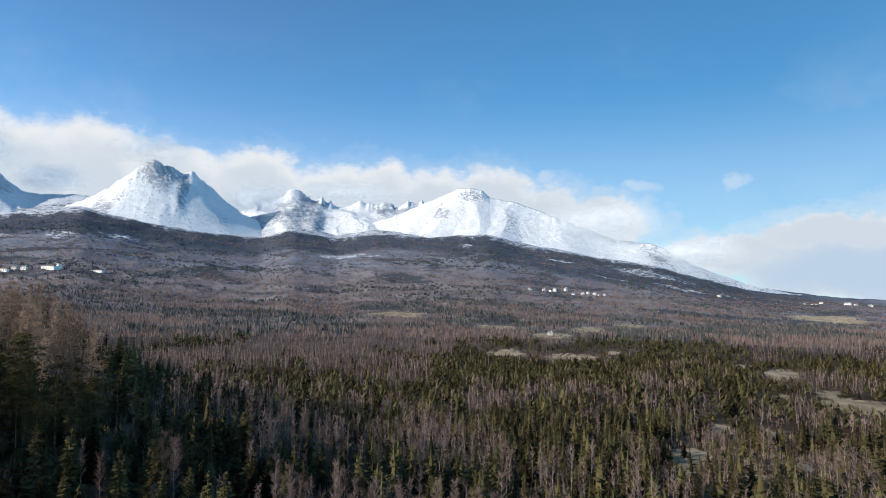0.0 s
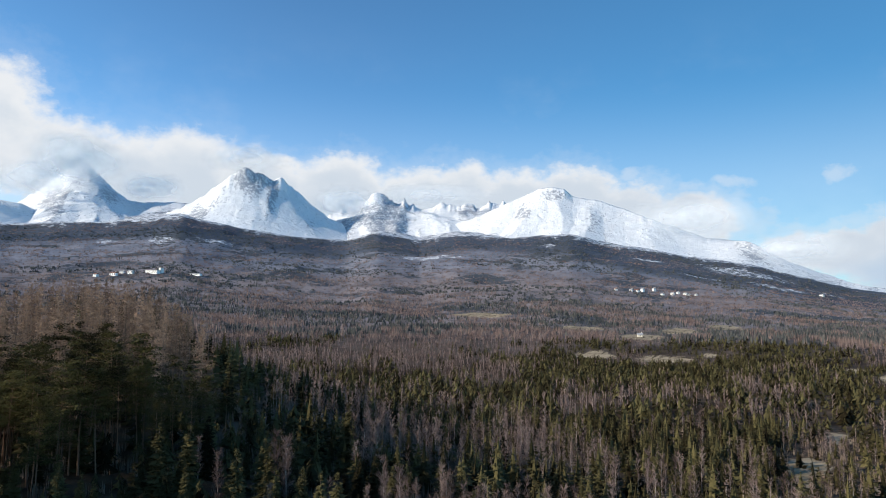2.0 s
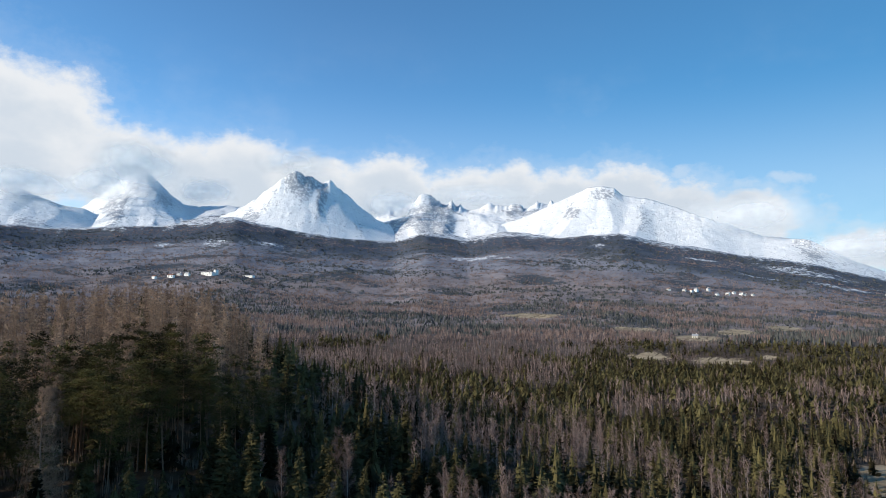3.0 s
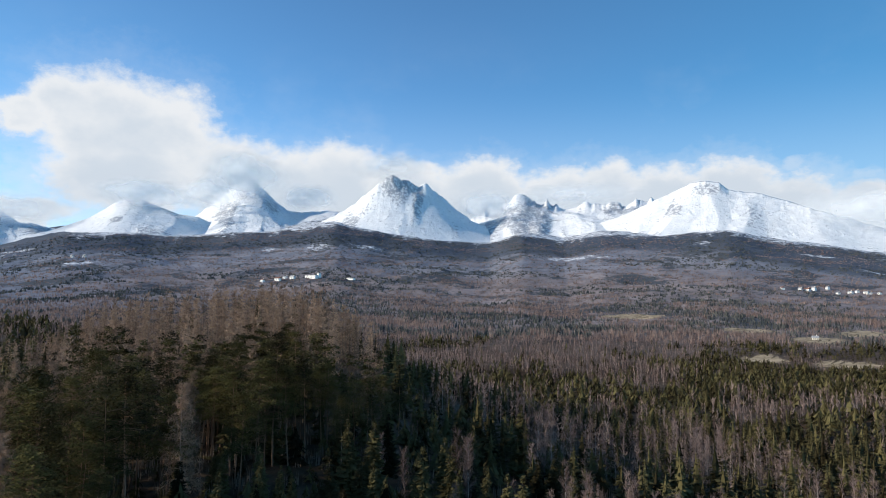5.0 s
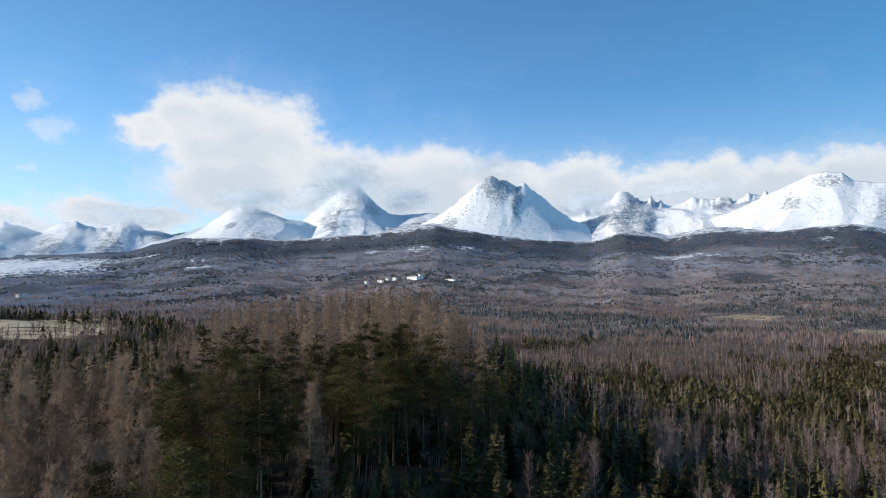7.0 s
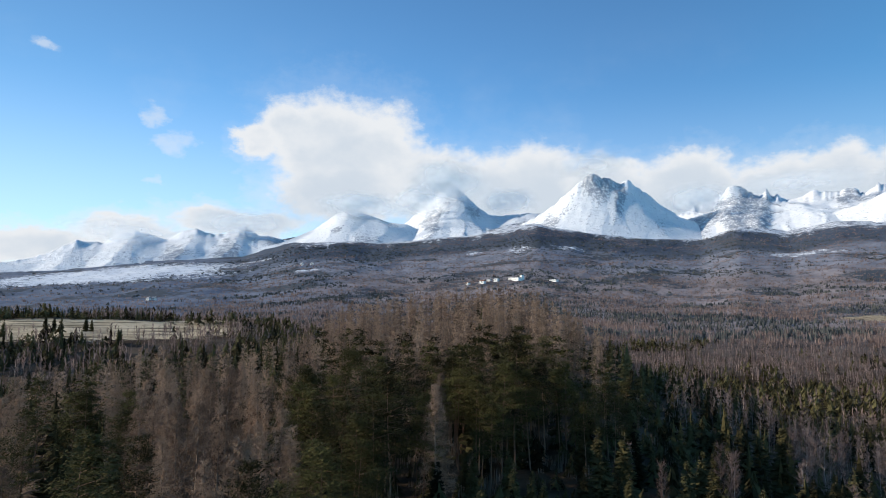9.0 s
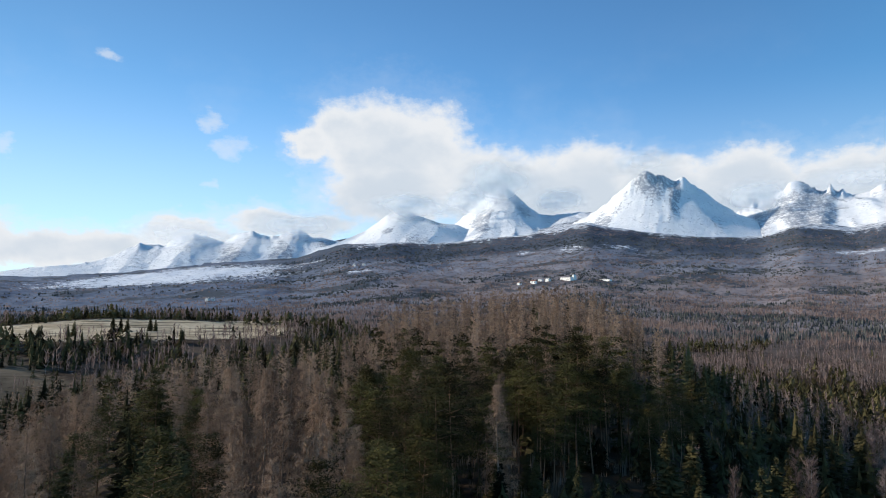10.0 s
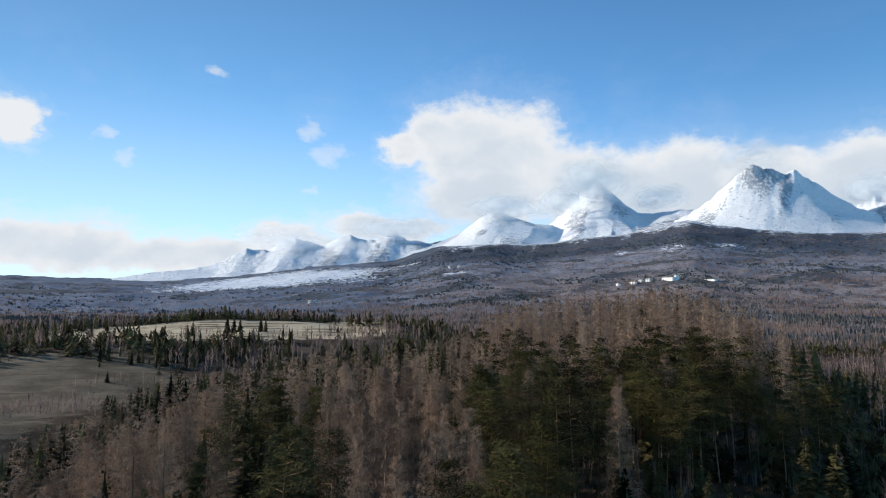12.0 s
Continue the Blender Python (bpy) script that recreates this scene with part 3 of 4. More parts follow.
def cloud_material():
    """Thin white vapour: its thickness is kept on the mesh, broken by noise."""
    mat, nodes, shader = material("white vapour")
    spot = place(nodes)
    thick = nodes.add("ShaderNodeAttribute", attribute_name="thick").outputs["Fac"]
    ragged = nodes.noise(spot, 0.005, 5.0, 0.55)
    nodes.put(shader.inputs["Base Color"], (0.93, 0.94, 0.95, 1.0))
    nodes.put(shader.inputs["Specular IOR Level"], 0.0)
    glow = nodes.add("ShaderNodeBsdfTranslucent")
    nodes.put(glow.inputs[0], (0.95, 0.955, 0.96, 1.0))
    both, clear, out = nodes.add("ShaderNodeMixShader"), nodes.add("ShaderNodeBsdfTransparent"), nodes.add("ShaderNodeMixShader")
    nodes.put(both.inputs[0], 0.5)
    nodes.put(both.inputs[1], shader.outputs[0])
    nodes.put(both.inputs[2], glow.outputs[0])
    nodes.put(out.inputs[0], nodes.math("MULTIPLY", thick, nodes.span(ragged, 0.3, 0.7, 0.55, 1.0)))
    nodes.put(out.inputs[1], clear.outputs[0])
    nodes.put(out.inputs[2], both.outputs[0])
    nodes.put(nodes.tree.nodes["Material Output"].inputs[0], out.outputs[0])
    return mat


vapour = cloud_material()


def cloud(az, el, wide, high, thickness, distance):
    """A lens of vapour lying against the summits, thin towards its rim."""
    u, v = np.meshgrid(np.linspace(-1, 1, 41), np.linspace(-1, 1, 25), indexing="ij")
    r = np.sqrt(u * u + v * v)
    lumps = fractal(u * 2.2 + az, v * 2.2 + el, 4, 0.55, seed=int(az + 50))
    bulge = np.clip(1 - r, 0, 1) * (80 + 30 * lumps)
    a, e = np.radians(az + u * wide), np.radians(el + v * high)
    sides = []
    for way_out in (-1.0, 0.6):
        d = distance + way_out * bulge
        sides.append(np.stack([-np.sin(a) * d, np.cos(a) * d, EYE + d * np.tan(e)], -1).reshape(-1, 3))
    faces = sheet(41, 25)
    ob = mesh_object("cloud", np.concatenate(sides), np.concatenate([faces, faces[:, ::-1] + len(sides[0])]), [vapour], soft=True)
    fade = (1 - smooth(r + 0.5 * (lumps - 0.5), 0.15, 0.95)) * thickness
    attribute(ob, "thick", np.concatenate([fade.ravel(), fade.ravel()]))
    return tagged(ob, "thin white cloud veiling the snowy summits", "cloud", "clouds on the summits", "structure")


for row in ((24.0, 12.9, 4.0, 1.4, 0.36, 3960), (35.8, 11.7, 4.6, 2.3, 0.55, 4180), (31.0, 10.0, 3.4, 1.5, 0.6, 4180), (43.4, 9.5, 4.4, 1.4, 0.6, 4080), (38.6, 9.9, 3.0, 1.7, 0.6, 4180), (15.6, 9.7, 3.2, 1.8, 0.6, 4220),
            (8.0, 10.6, 6.0, 1.3, 0.34, 4300), (-13.5, 8.4, 5.5, 2.0, 0.42, 4060), (-20.5, 5.6, 5.0, 1.6, 0.45, 4060), (53.0, 7.7, 5.5, 1.4, 0.5, 4320), (61.5, 6.4, 5.5, 1.4, 0.4, 4320)):
    cloud(*row)


# ---------------------------------------------------------------- trees
class Shape:
    """Triangles in the making."""

    def __init__(self):
        self.verts, self.faces, self.count = [], [], 0

    def add(self, verts, faces):
        self.verts.append(np.asarray(verts, float).reshape(-1, 3))
        self.faces.append(np.asarray(faces, int).reshape(-1, 3) + self.count)
        self.count += len(self.verts[-1])

    def tri(self, corners):
        """corners: n x 3 x 3"""
        corners = np.asarray(corners, float)
        self.add(corners.reshape(-1, 3), np.arange(3 * len(corners)).reshape(-1, 3))

    def tube(self, points, radii, sides=5):
        points = np.asarray(points, float)
        ring = np.linspace(0, 2 * np.pi, sides, endpoint=False)
        circle = np.stack([np.cos(ring), np.sin(ring), 0 * ring], -1)
        verts = (points[:, None, :] + circle[None] * np.asarray(radii)[:, None, None]).reshape(-1, 3)
        quads = sheet(len(points), sides, True)
        self.add(verts, np.concatenate([quads[:, [0, 1, 2]], quads[:, [0, 2, 3]]]))

    def data(self):
        return np.concatenate(self.verts), np.concatenate(self.faces)


def slivers(start, end, width, rng, flat=0.0):
    """Thin triangles from start to end."""
    run = end - start
    side = np.cross(run, rng.normal(size=run.shape) * (1 - flat) + np.array([0, 0, 2.5]) * flat)
    side /= np.linalg.norm(side, axis=1, keepdims=True) + 1e-9
    side *= np.asarray(width).reshape(-1, 1) * 0.5
    return np.stack([start - side, start + side, end], 1)


def ring_ways(angle, lift):
    return np.stack([np.cos(angle) * np.cos(lift), np.sin(angle) * np.cos(lift), np.sin(lift)], -1)


def trunk_shape(height, radius, rng, lean=0.02, sides=5, top=1.0):
    s = Shape()
    t = np.array([0, 0.02, 0.3, 0.62, top])
    sway = np.cumsum(rng.normal(0, lean * height / 4, (5, 2)), 0)
    sway[:2] = 0
    points = np.column_stack([sway, t * height - 0.6 * (t == 0)])
    s.tube(points, radius * np.array([1.35, 1.0, 0.72, 0.42, 0.06]), sides)
    return s, points


def follow(points, z):
    return np.column_stack([np.interp(z, points[:, 2], points[:, 0]), np.interp(z, points[:, 2], points[:, 1]), z])


def simple_cone(rng, height, wide, layers=3, sides=5, ragged=0.0):
    """A far conifer: ragged stacked skirts."""
    s = Shape()
    for k in range(layers):
        low, high = height * (0.04 + 0.80 * k / layers), height * min(1.0, (0.85 * k + 1.3) / layers)
        r = wide * (1 - 0.82 * k / layers)
        a = np.linspace(0, 2 * np.pi, sides, endpoint=False) + rng.random()
        r = r * (1 - ragged * (np.arange(sides) % 2))
        rim = np.stack([np.cos(a) * r, np.sin(a) * r, np.full(sides, low)], -1) * rng.uniform(0.8, 1.15, (sides, 1)) * [1, 1, 0] + np.array([0, 0, 1]) * (low + rng.normal(0, 0.05 * height, (sides, 1)))
        s.add(np.concatenate([rim, [[0, 0, high]]]), [(i, (i + 1) % sides, sides) for i in range(sides)])
    v, f = s.data()
    return v, f, np.ones(len(f), int)


def bushy_spruce(rng, height, wide, count=20):
    """A young spruce far off: loose drooping skirts of sprays."""
    crown = Shape()
    t = 0.93 * rng.random(count) ** 1.25
    angle, spread = rng.random(count) * 2 * np.pi, rng.uniform(0.22, 0.48, count) * (24 / count) ** 0.5
    reach = wide * (1 - t) ** 0.75 * rng.uniform(0.6, 1.15, count) + 0.25
    top = np.column_stack([rng.normal(0, 0.2, count), rng.normal(0, 0.2, count), height * np.minimum(t + rng.uniform(0.12, 0.26, count), 1.0)])
    rims = [np.column_stack([np.cos(angle + k * spread) * reach, np.sin(angle + k * spread) * reach, height * t * rng.uniform(0.8, 1.0, count)]) for k in (-1, 1)]
    crown.tri(np.stack([top, *rims], 1))
    v, f = crown.data()
    return v, f, np.ones(len(f), int)


def spruce(height, rng, sprays=460, low=0.04, reach=0.24, core=0.55, layers=6, sides=8, broad=1.0):
    trunk, line = trunk_shape(height, height * 0.010, rng, 0.02, 4)
    crown = Shape()
    v, f, _ = simple_cone(rng, height * 0.96, height * reach * core, layers, sides, 0.42)
    crown.add(v + np.column_stack([np.interp(v[:, 2], line[:, 2], line[:, 0]), np.interp(v[:, 2], line[:, 2], line[:, 1]), 0 * v[:, 2]]), f)
    t = np.sort(rng.random(sprays) ** 0.85) * (1 - low) + low
    angle = rng.random(sprays) * 2 * np.pi
    long = height * reach * (1.02 - t) ** 0.8 * rng.uniform(0.55, 1.15, sprays) + 0.25
    root = follow(line, t * height)
    lift = np.radians(rng.uniform(-28, 4, sprays) + 35 * (t > 0.9))
    out = ring_ways(angle, lift)
    from_in = rng.uniform(0.05, 0.45, sprays)[:, None]
    start, tip = root + out * long[:, None] * from_in, root + out * long[:, None]
    side = np.stack([-np.sin(angle), np.cos(angle), rng.uniform(-0.5, 0.5, sprays)], -1) * (long * rng.uniform(0.12, 0.30, sprays) * broad + 0.06)[:, None]
    middle = start * 0.5 + tip * 0.5 - np.array([0, 0, 1]) * (long * 0.10)[:, None]
    crown.tri(np.stack([start, middle - side, tip], 1))
    crown.tri(np.stack([start, tip, middle + side], 1))
    crown.tri(slivers(np.array([[0, 0, height * 0.93]]) + follow(line, np.array([height])) * [1, 1, 0], follow(line, np.array([height * 1.01])), [0.35], rng))
    return trunk, crown


def pine(height, rng, limbs=46, pads=4, blades=24, bare=0.46, blade=1.0):
    """Bare stem, limbs in loose tiers, each carrying flat dense pads of needles."""
    trunk, line = trunk_shape(height, height * 0.0085, rng, 0.03, 6, 0.97)
    crown = Shape()
    tiers = max(6, limbs // 5)
    t = np.sort(bare + (1 - bare) * np.clip((rng.integers(0, tiers, limbs) + 0.5) / tiers + rng.normal(0, 0.03, limbs), 0, 0.99))
    angle = np.arange(limbs) * 2.4 + rng.normal(0, 0.5, limbs)
    up = np.clip((t - bare) / (1 - bare), 0, 1)
    long = height * (0.035 + 0.155 * np.sin(np.pi * np.clip(up * 0.68 + 0.32, 0, 1)) ** 1.1) * rng.uniform(0.6, 1.25, limbs)
    root = follow(line, t * height)
    tip = root + ring_ways(angle, np.radians(rng.uniform(-16, 22, limbs) + 14 * up)) * long[:, None]
    trunk.tri(slivers(root, tip, np.full(limbs, 0.08), rng))
    stubs = 8
    z = rng.uniform(0.25, bare + 0.1, stubs) * height
    trunk.tri(slivers(follow(line, z), follow(line, z) + ring_ways(rng.random(stubs) * 6.28, rng.uniform(-0.4, 0.3, stubs)) * rng.uniform(0.6, 2.2, (stubs, 1)), np.full(stubs, 0.07), rng))
    along = np.linspace(0.35, 1.0, pads)[None, :, None]
    centre = root[:, None] + (tip - root)[:, None] * along + rng.normal(0, 1.0, (limbs, pads, 3)) * [0.3, 0.3, 0.12]
    centre = np.repeat(centre.reshape(-1, 3), blades, 0)
    spread = rng.normal(0, 1, centre.shape) * [0.55, 0.55, 0.20]
    middle = centre + spread - np.array([0, 0, 0.16]) * (spread ** 2).sum(1, keepdims=True)
    out = ring_ways(rng.random(len(centre)) * 2 * np.pi, np.radians(rng.uniform(-25, 40, len(centre))))
    size = rng.uniform(0.18, 0.40, (len(centre), 1)) * blade
    crown.tri(slivers(middle - out * size * 0.5, middle + out * size * 0.7, size[:, 0] * rng.uniform(0.45, 0.8, len(centre)), rng, 0.65))
    return trunk, crown


def larch(height, rng, boughs=180, twigs=19, low=0.10, thick=1.0):
    """A leafless larch: a feathery cone of thin boughs hung with fine twigs."""
    trunk, line = trunk_shape(height, height * 0.010, rng)
    crown = Shape()
    t = np.sort(rng.random(boughs) ** 0.85) * (0.985 - low) + low
    angle = rng.random(boughs) * 2 * np.pi
    long = height * 0.175 * (1.03 - t) ** 0.62 * np.clip((t - low) * 5 + 0.45, 0, 1) * rng.uniform(0.55, 1.15, boughs) + 0.25
    root = follow(line, t * height)
    tip = root + ring_ways(angle, np.radians(rng.uniform(-16, 22, boughs) + 30 * (t > 0.9))) * long[:, None]
    crown.tri(slivers(root, tip, np.full(boughs, 0.07 * thick), rng))
    along = rng.uniform(0.12, 1.0, (boughs, twigs))
    start = (root[:, None] + (tip - root)[:, None] * along[..., None]).reshape(-1, 3)
    reach = np.repeat(long, twigs) * rng.uniform(0.08, 0.26, boughs * twigs) + rng.uniform(0.2, 0.6, boughs * twigs)
    heading = np.repeat(angle, twigs) + rng.normal(0, 0.9, boughs * twigs)
    hang = np.where(rng.random(boughs * twigs) < 0.6, rng.uniform(-80, -25, boughs * twigs), rng.uniform(-10, 65, boughs * twigs))
    end = start + ring_ways(heading, np.radians(hang)) * reach[:, None]
    crown.tri(slivers(start, end, rng.uniform(0.03, 0.075, len(start)) * thick, rng))
    return trunk, crown


def birch(height, rng, boughs=54, twigs=20, thick=1.0, stems=1):
    """A leafless birch: thin pale stem and a narrow brush of steep fine twigs."""
    trunk, crown = Shape(), Shape()
    for k in range(stems):
        shift = np.array([rng.normal(0, 0.9), rng.normal(0, 0.9), 0]) * (stems > 1)
        own, line = trunk_shape(height * rng.uniform(0.9, 1.0), height * 0.0058, rng, 0.045, 4)
        v, f = own.data()
        trunk.add(v + shift, f)
        line = line + shift
        t = np.sort(rng.uniform(0.22, 0.97, boughs))
        angle = rng.random(boughs) * 2 * np.pi
        long = height * 0.19 * (1.15 - t) ** 0.6 * rng.uniform(0.5, 1.15, boughs)
        root = follow(line, t * height)
        tip = root + ring_ways(angle, np.radians(rng.uniform(42, 76, boughs))) * long[:, None]
        crown.tri(slivers(root, tip, np.full(boughs, 0.05 * thick), rng))
        along = rng.uniform(0.2, 1.0, (boughs, twigs))
        start = (root[:, None] + (tip - root)[:, None] * along[..., None]).reshape(-1, 3)
        heading = np.repeat(angle, twigs) + rng.normal(0, 0.9, boughs * twigs)
        reach = rng.uniform(0.5, 1.6, boughs * twigs) * height / 15
        end = start + ring_ways(heading, np.radians(rng.uniform(10, 82, boughs * twigs))) * reach[:, None]
        crown.tri(slivers(start, end, rng.uniform(0.022, 0.055, len(start)) * thick, rng))
    return trunk, crown


KINDS = {
    "spruce": (spruce, "spruce_tree", "dark green spruce with drooping sprays on the forest slope", bark_grey, needles_spruce, needles_spruce_far, bark_grey_far),
    "pine": (pine, "pine_tree", "tall pine with bare orange trunk and tufted green crown", bark_pine, needles_pine, needles_pine_far, bark_pine_far),
    "larch": (larch, "larch_tree", "bare tan larch with fine leafless twigs on the hill", bark_grey, twigs_larch, twigs_larch_far, bark_grey_far),
    "birch": (birch, "birch_tree", "leafless young birch with white stem and purple-brown twigs", bark_birch, twigs_birch, twigs_birch_far, bark_birch_far),
}
NOMINAL = {"spruce": 15.0, "pine": 21.0, "larch": 20.5, "birch": 13.0}


def tree_things(kind, rows, shapes):
    """The nearest trees, each a thing of its own with trunk and crown. rows: x, y, height."""
    _, name, label, bark, leaf, *_ = KINDS[kind]
    firsts = []
    for k, (trunk, crown) in enumerate(shapes):
        root = new(name)
        mesh_object("trunk", *trunk.data(), [bark], parent=root, soft=True)
        mesh_object("crown", *crown.data(), [leaf], parent=root)
        tagged(root, label, "tree", f"{kind} wood")
        firsts.append(root)
    rng = np.random.default_rng(len(kind) * 7 + 1)
    for i, (x, y, height) in enumerate(rows):
        scale = height / NOMINAL[kind]
        m = pose(x, y, float(ground_z(x, y)) - 0.25, rng.normal(0, 1.5), rng.normal(0, 1.5), rng.uniform(0, 360)) @ Matrix.Diagonal((scale * rng.uniform(0.9, 1.12), scale * rng.uniform(0.9, 1.12), scale, 1))
        if i < len(firsts):
            firsts[i].matrix_basis = m
        else:
            first = firsts[i % len(firsts)]
            copy = copy_thing(first, Matrix())
            copy.matrix_basis = m


def wood(name, label, rows, shapes, nominal, materials, seed):
    """Many trees joined into one wood. rows: x, y, height; shapes: (verts, faces, material index per face)."""
    rng = np.random.default_rng(seed)
    rows = np.asarray(rows, float)
    pick = rng.integers(0, len(shapes), len(rows))
    allv, allf, alli, own, base = [], [], [], [], 0
    z = ground_z(rows[:, 0], rows[:, 1]) - 0.3
    for k, (v, f, index) in enumerate(shapes):
        r, rz = rows[pick == k], z[pick == k]
        if not len(r):
            continue
        turn, scale = rng.random(len(r)) * 2 * np.pi, r[:, 2] / nominal
        wide = scale * rng.uniform(0.85, 1.2, len(r))
        c, s = np.cos(turn)[:, None], np.sin(turn)[:, None]
        x = (v[None, :, 0] * c - v[None, :, 1] * s) * wide[:, None] + r[:, 0:1]
        y = (v[None, :, 0] * s + v[None, :, 1] * c) * wide[:, None] + r[:, 1:2]
        up = v[None, :, 2] * scale[:, None] + rz[:, None]
        allv.append(np.stack([x, y, up], -1).reshape(-1, 3))
        allf.append((f[None] + (np.arange(len(r)) * len(v))[:, None, None] + base).reshape(-1, 3))
        alli.append(np.tile(index, len(r)))
        own.append(np.repeat(rng.random(len(r)), len(v)))
        base += len(r) * len(v)
    ob = mesh_object(name, np.concatenate(allv), np.concatenate(allf), materials, np.concatenate(alli))
    attribute(ob, "own", np.concatenate(own))
    return tagged(ob, label, "forest", kind="stuff")


def joined(trunk, crown):
    (v, f), (w, g) = trunk.data(), crown.data()
    return np.concatenate([v, w]), np.concatenate([f, g + len(v)]), np.concatenate([np.zeros(len(f), int), np.ones(len(g), int)])


def simple_bare(rng, height, wide, count=22, thick=0.35, stem=0.22, steep=20):
    """A far leafless tree: stem and a spray of twigs."""
    trunk, crown = Shape(), Shape()
    trunk.tri(slivers(np.zeros((1, 3)), np.array([[rng.normal(0, 0.3), rng.normal(0, 0.3), height]]), [stem], rng))
    z = rng.uniform(0.12, 0.85, count) * height
    start = np.column_stack([0 * z, 0 * z, z])
    end = start + ring_ways(rng.random(count) * 6.28, np.radians(rng.uniform(steep, steep * 0.5 + 58, count))) * (wide * rng.uniform(0.6, 1.3, (count, 1)))
    crown.tri(slivers(start, end, np.full(count, thick), rng))
    return joined(trunk, crown)


def brush(rng, wide, high, stems, thick):
    """A far clump of leafless stems, upright and close together."""
    foot = np.column_stack([rng.normal(0, wide * 0.5, (stems, 2)), np.zeros(stems)])
    tip = foot + np.column_stack([rng.normal(0, 0.5, (stems, 2)), rng.uniform(0.6, 1.0, stems) * high])
    s = Shape()
    s.tri(slivers(foot, tip, rng.uniform(0.7, 1.3, stems) * thick, rng))
    v, f = s.data()
    return v, f, np.ones(len(f), int)


def clump(rng, wide, high, spikes):
    """A far thicket: a low uneven dome, or a few spires side by side."""
    s = Shape()
    for k in range(spikes):
        shift = rng.normal(0, wide * 0.45, 2) * (spikes > 1)
        sides = 3 if spikes > 1 else 5
        r = wide * (0.42 if spikes > 1 else 1.0)
        a = np.linspace(0, 2 * np.pi, sides, endpoint=False) + rng.random() * 6
        reach = rng.uniform(0.7, 1.2, sides) * r
        rim = np.column_stack([np.cos(a) * reach + shift[0], np.sin(a) * reach + shift[1], rng.uniform(0, 0.25, sides) * high * (spikes == 1)])
        peak = [shift[0] + rng.normal(0, 0.2) * r, shift[1] + rng.normal(0, 0.2) * r, high * rng.uniform(0.75, 1.0)]
        s.add(np.concatenate([rim, [peak]]), [(i, (i + 1) % sides, sides) for i in range(sides)])
    v, f = s.data()
    return v, f, np.ones(len(f), int)


def scatter(rng, d0, d1, spacing, az0=-38.0, az1=87.0):
    """Jittered places between two distances."""
    area = radians(az1 - az0) * (d1 * d1 - d0 * d0) / 2
    count = int(area / (spacing * spacing))
    d = np.sqrt(rng.uniform(d0 * d0, d1 * d1, count))
    a = np.radians(rng.uniform(az0, az1, count))
    return np.column_stack([-np.sin(a) * d, np.cos(a) * d])


def species(x, y, rng):
    """Which kind stands where, by the plan."""
    d, az = np.hypot(x, y), np.degrees(np.arctan2(-x, y))
    gap, side, crest = spine_gap(x, y)
    patch = fractal(x / 38, y / 38, 3, 0.55, seed=41)
    broad = fractal(x / 160, y / 160, 3, 0.55, seed=51)
    roll = rng.random(len(x))
    kind = np.where(roll < np.clip(0.70 + 5.5 * (patch - 0.5) + 1.4 * (broad - 0.5), 0.04, 0.97), "spruce", "birch")
    hill = np.where(side > 0, gap < 11 + 14 * smooth(y, 95, 140), gap < 110)
    along = y + 0.35 * x
    edge_line = np.where((side > 0) | (gap < 14), 138, 116)
    summit = hill & (along > edge_line)
    kind = np.where(summit, np.where(roll < 0.94, "larch", "spruce"), kind)
    face = hill & (along <= edge_line)
    green = fractal(x / 24, y / 24, 2, seed=77)
    pines = np.where(side > 0, 0.84, 0.80 - 0.68 * smooth(gap, 12, 44)) + 1.4 * (green - 0.5)
    pines = pines * smooth(y, 32, 47)
    kind = np.where(face, np.where(roll < pines, "pine", np.where((roll < 0.88) & ((side < 0) | (gap < 5)), "larch", "spruce")), kind)
    low = (y < 36) & (x < -40)
    kind = np.where(low, np.where(roll < 0.42, "spruce", np.where(roll < 0.47, "pine", "larch")), kind)
    field_edge = (az > 71) & (d > 95)
    kind = np.where(field_edge, np.where(roll < 0.45, "spruce", "larch"), kind)
    shelf = (az > 60) & (d > 128) & (d < 200) & (gap > 20) & (side < 0)
    kind = np.where(shelf, np.where(roll < 0.9, "larch", "spruce"), kind)
    below = (az > 68) & (d <= 126)
    kind = np.where(below, np.where(roll < 0.75, "spruce", np.where(roll < 0.85, "pine", "larch")), kind)
    slope = (az > 53) & (az < 62.5) & (d < 128) & (side < 0)
    kind = np.where(slope, np.where(roll < 0.74, "larch", np.where(roll < 0.9, "pine", "spruce")), kind)
    grove = ((az > 63) & (az < 67.6) & (d > 80) & (d < 152)) | (oval(x, y, -138, 60, 36, 8, 157, 0.3) > 0.4)
    kind = np.where(grove, np.where(roll < 0.35, "pine", np.where(roll < 0.92, "spruce", "larch")), kind)
    hollow = (side > 0) & (gap > 10) & (gap < 60) & (y > 40) & (y < 195) & (kind == "birch") & (roll < 0.9)
    kind = np.where(hollow, "spruce", kind)
    dell = (az > 50) & (az < 63) & (d > 165) & (d < 430)
    kind = np.where(dell, np.where(roll < 0.72, "spruce", "larch"), kind)
    return kind


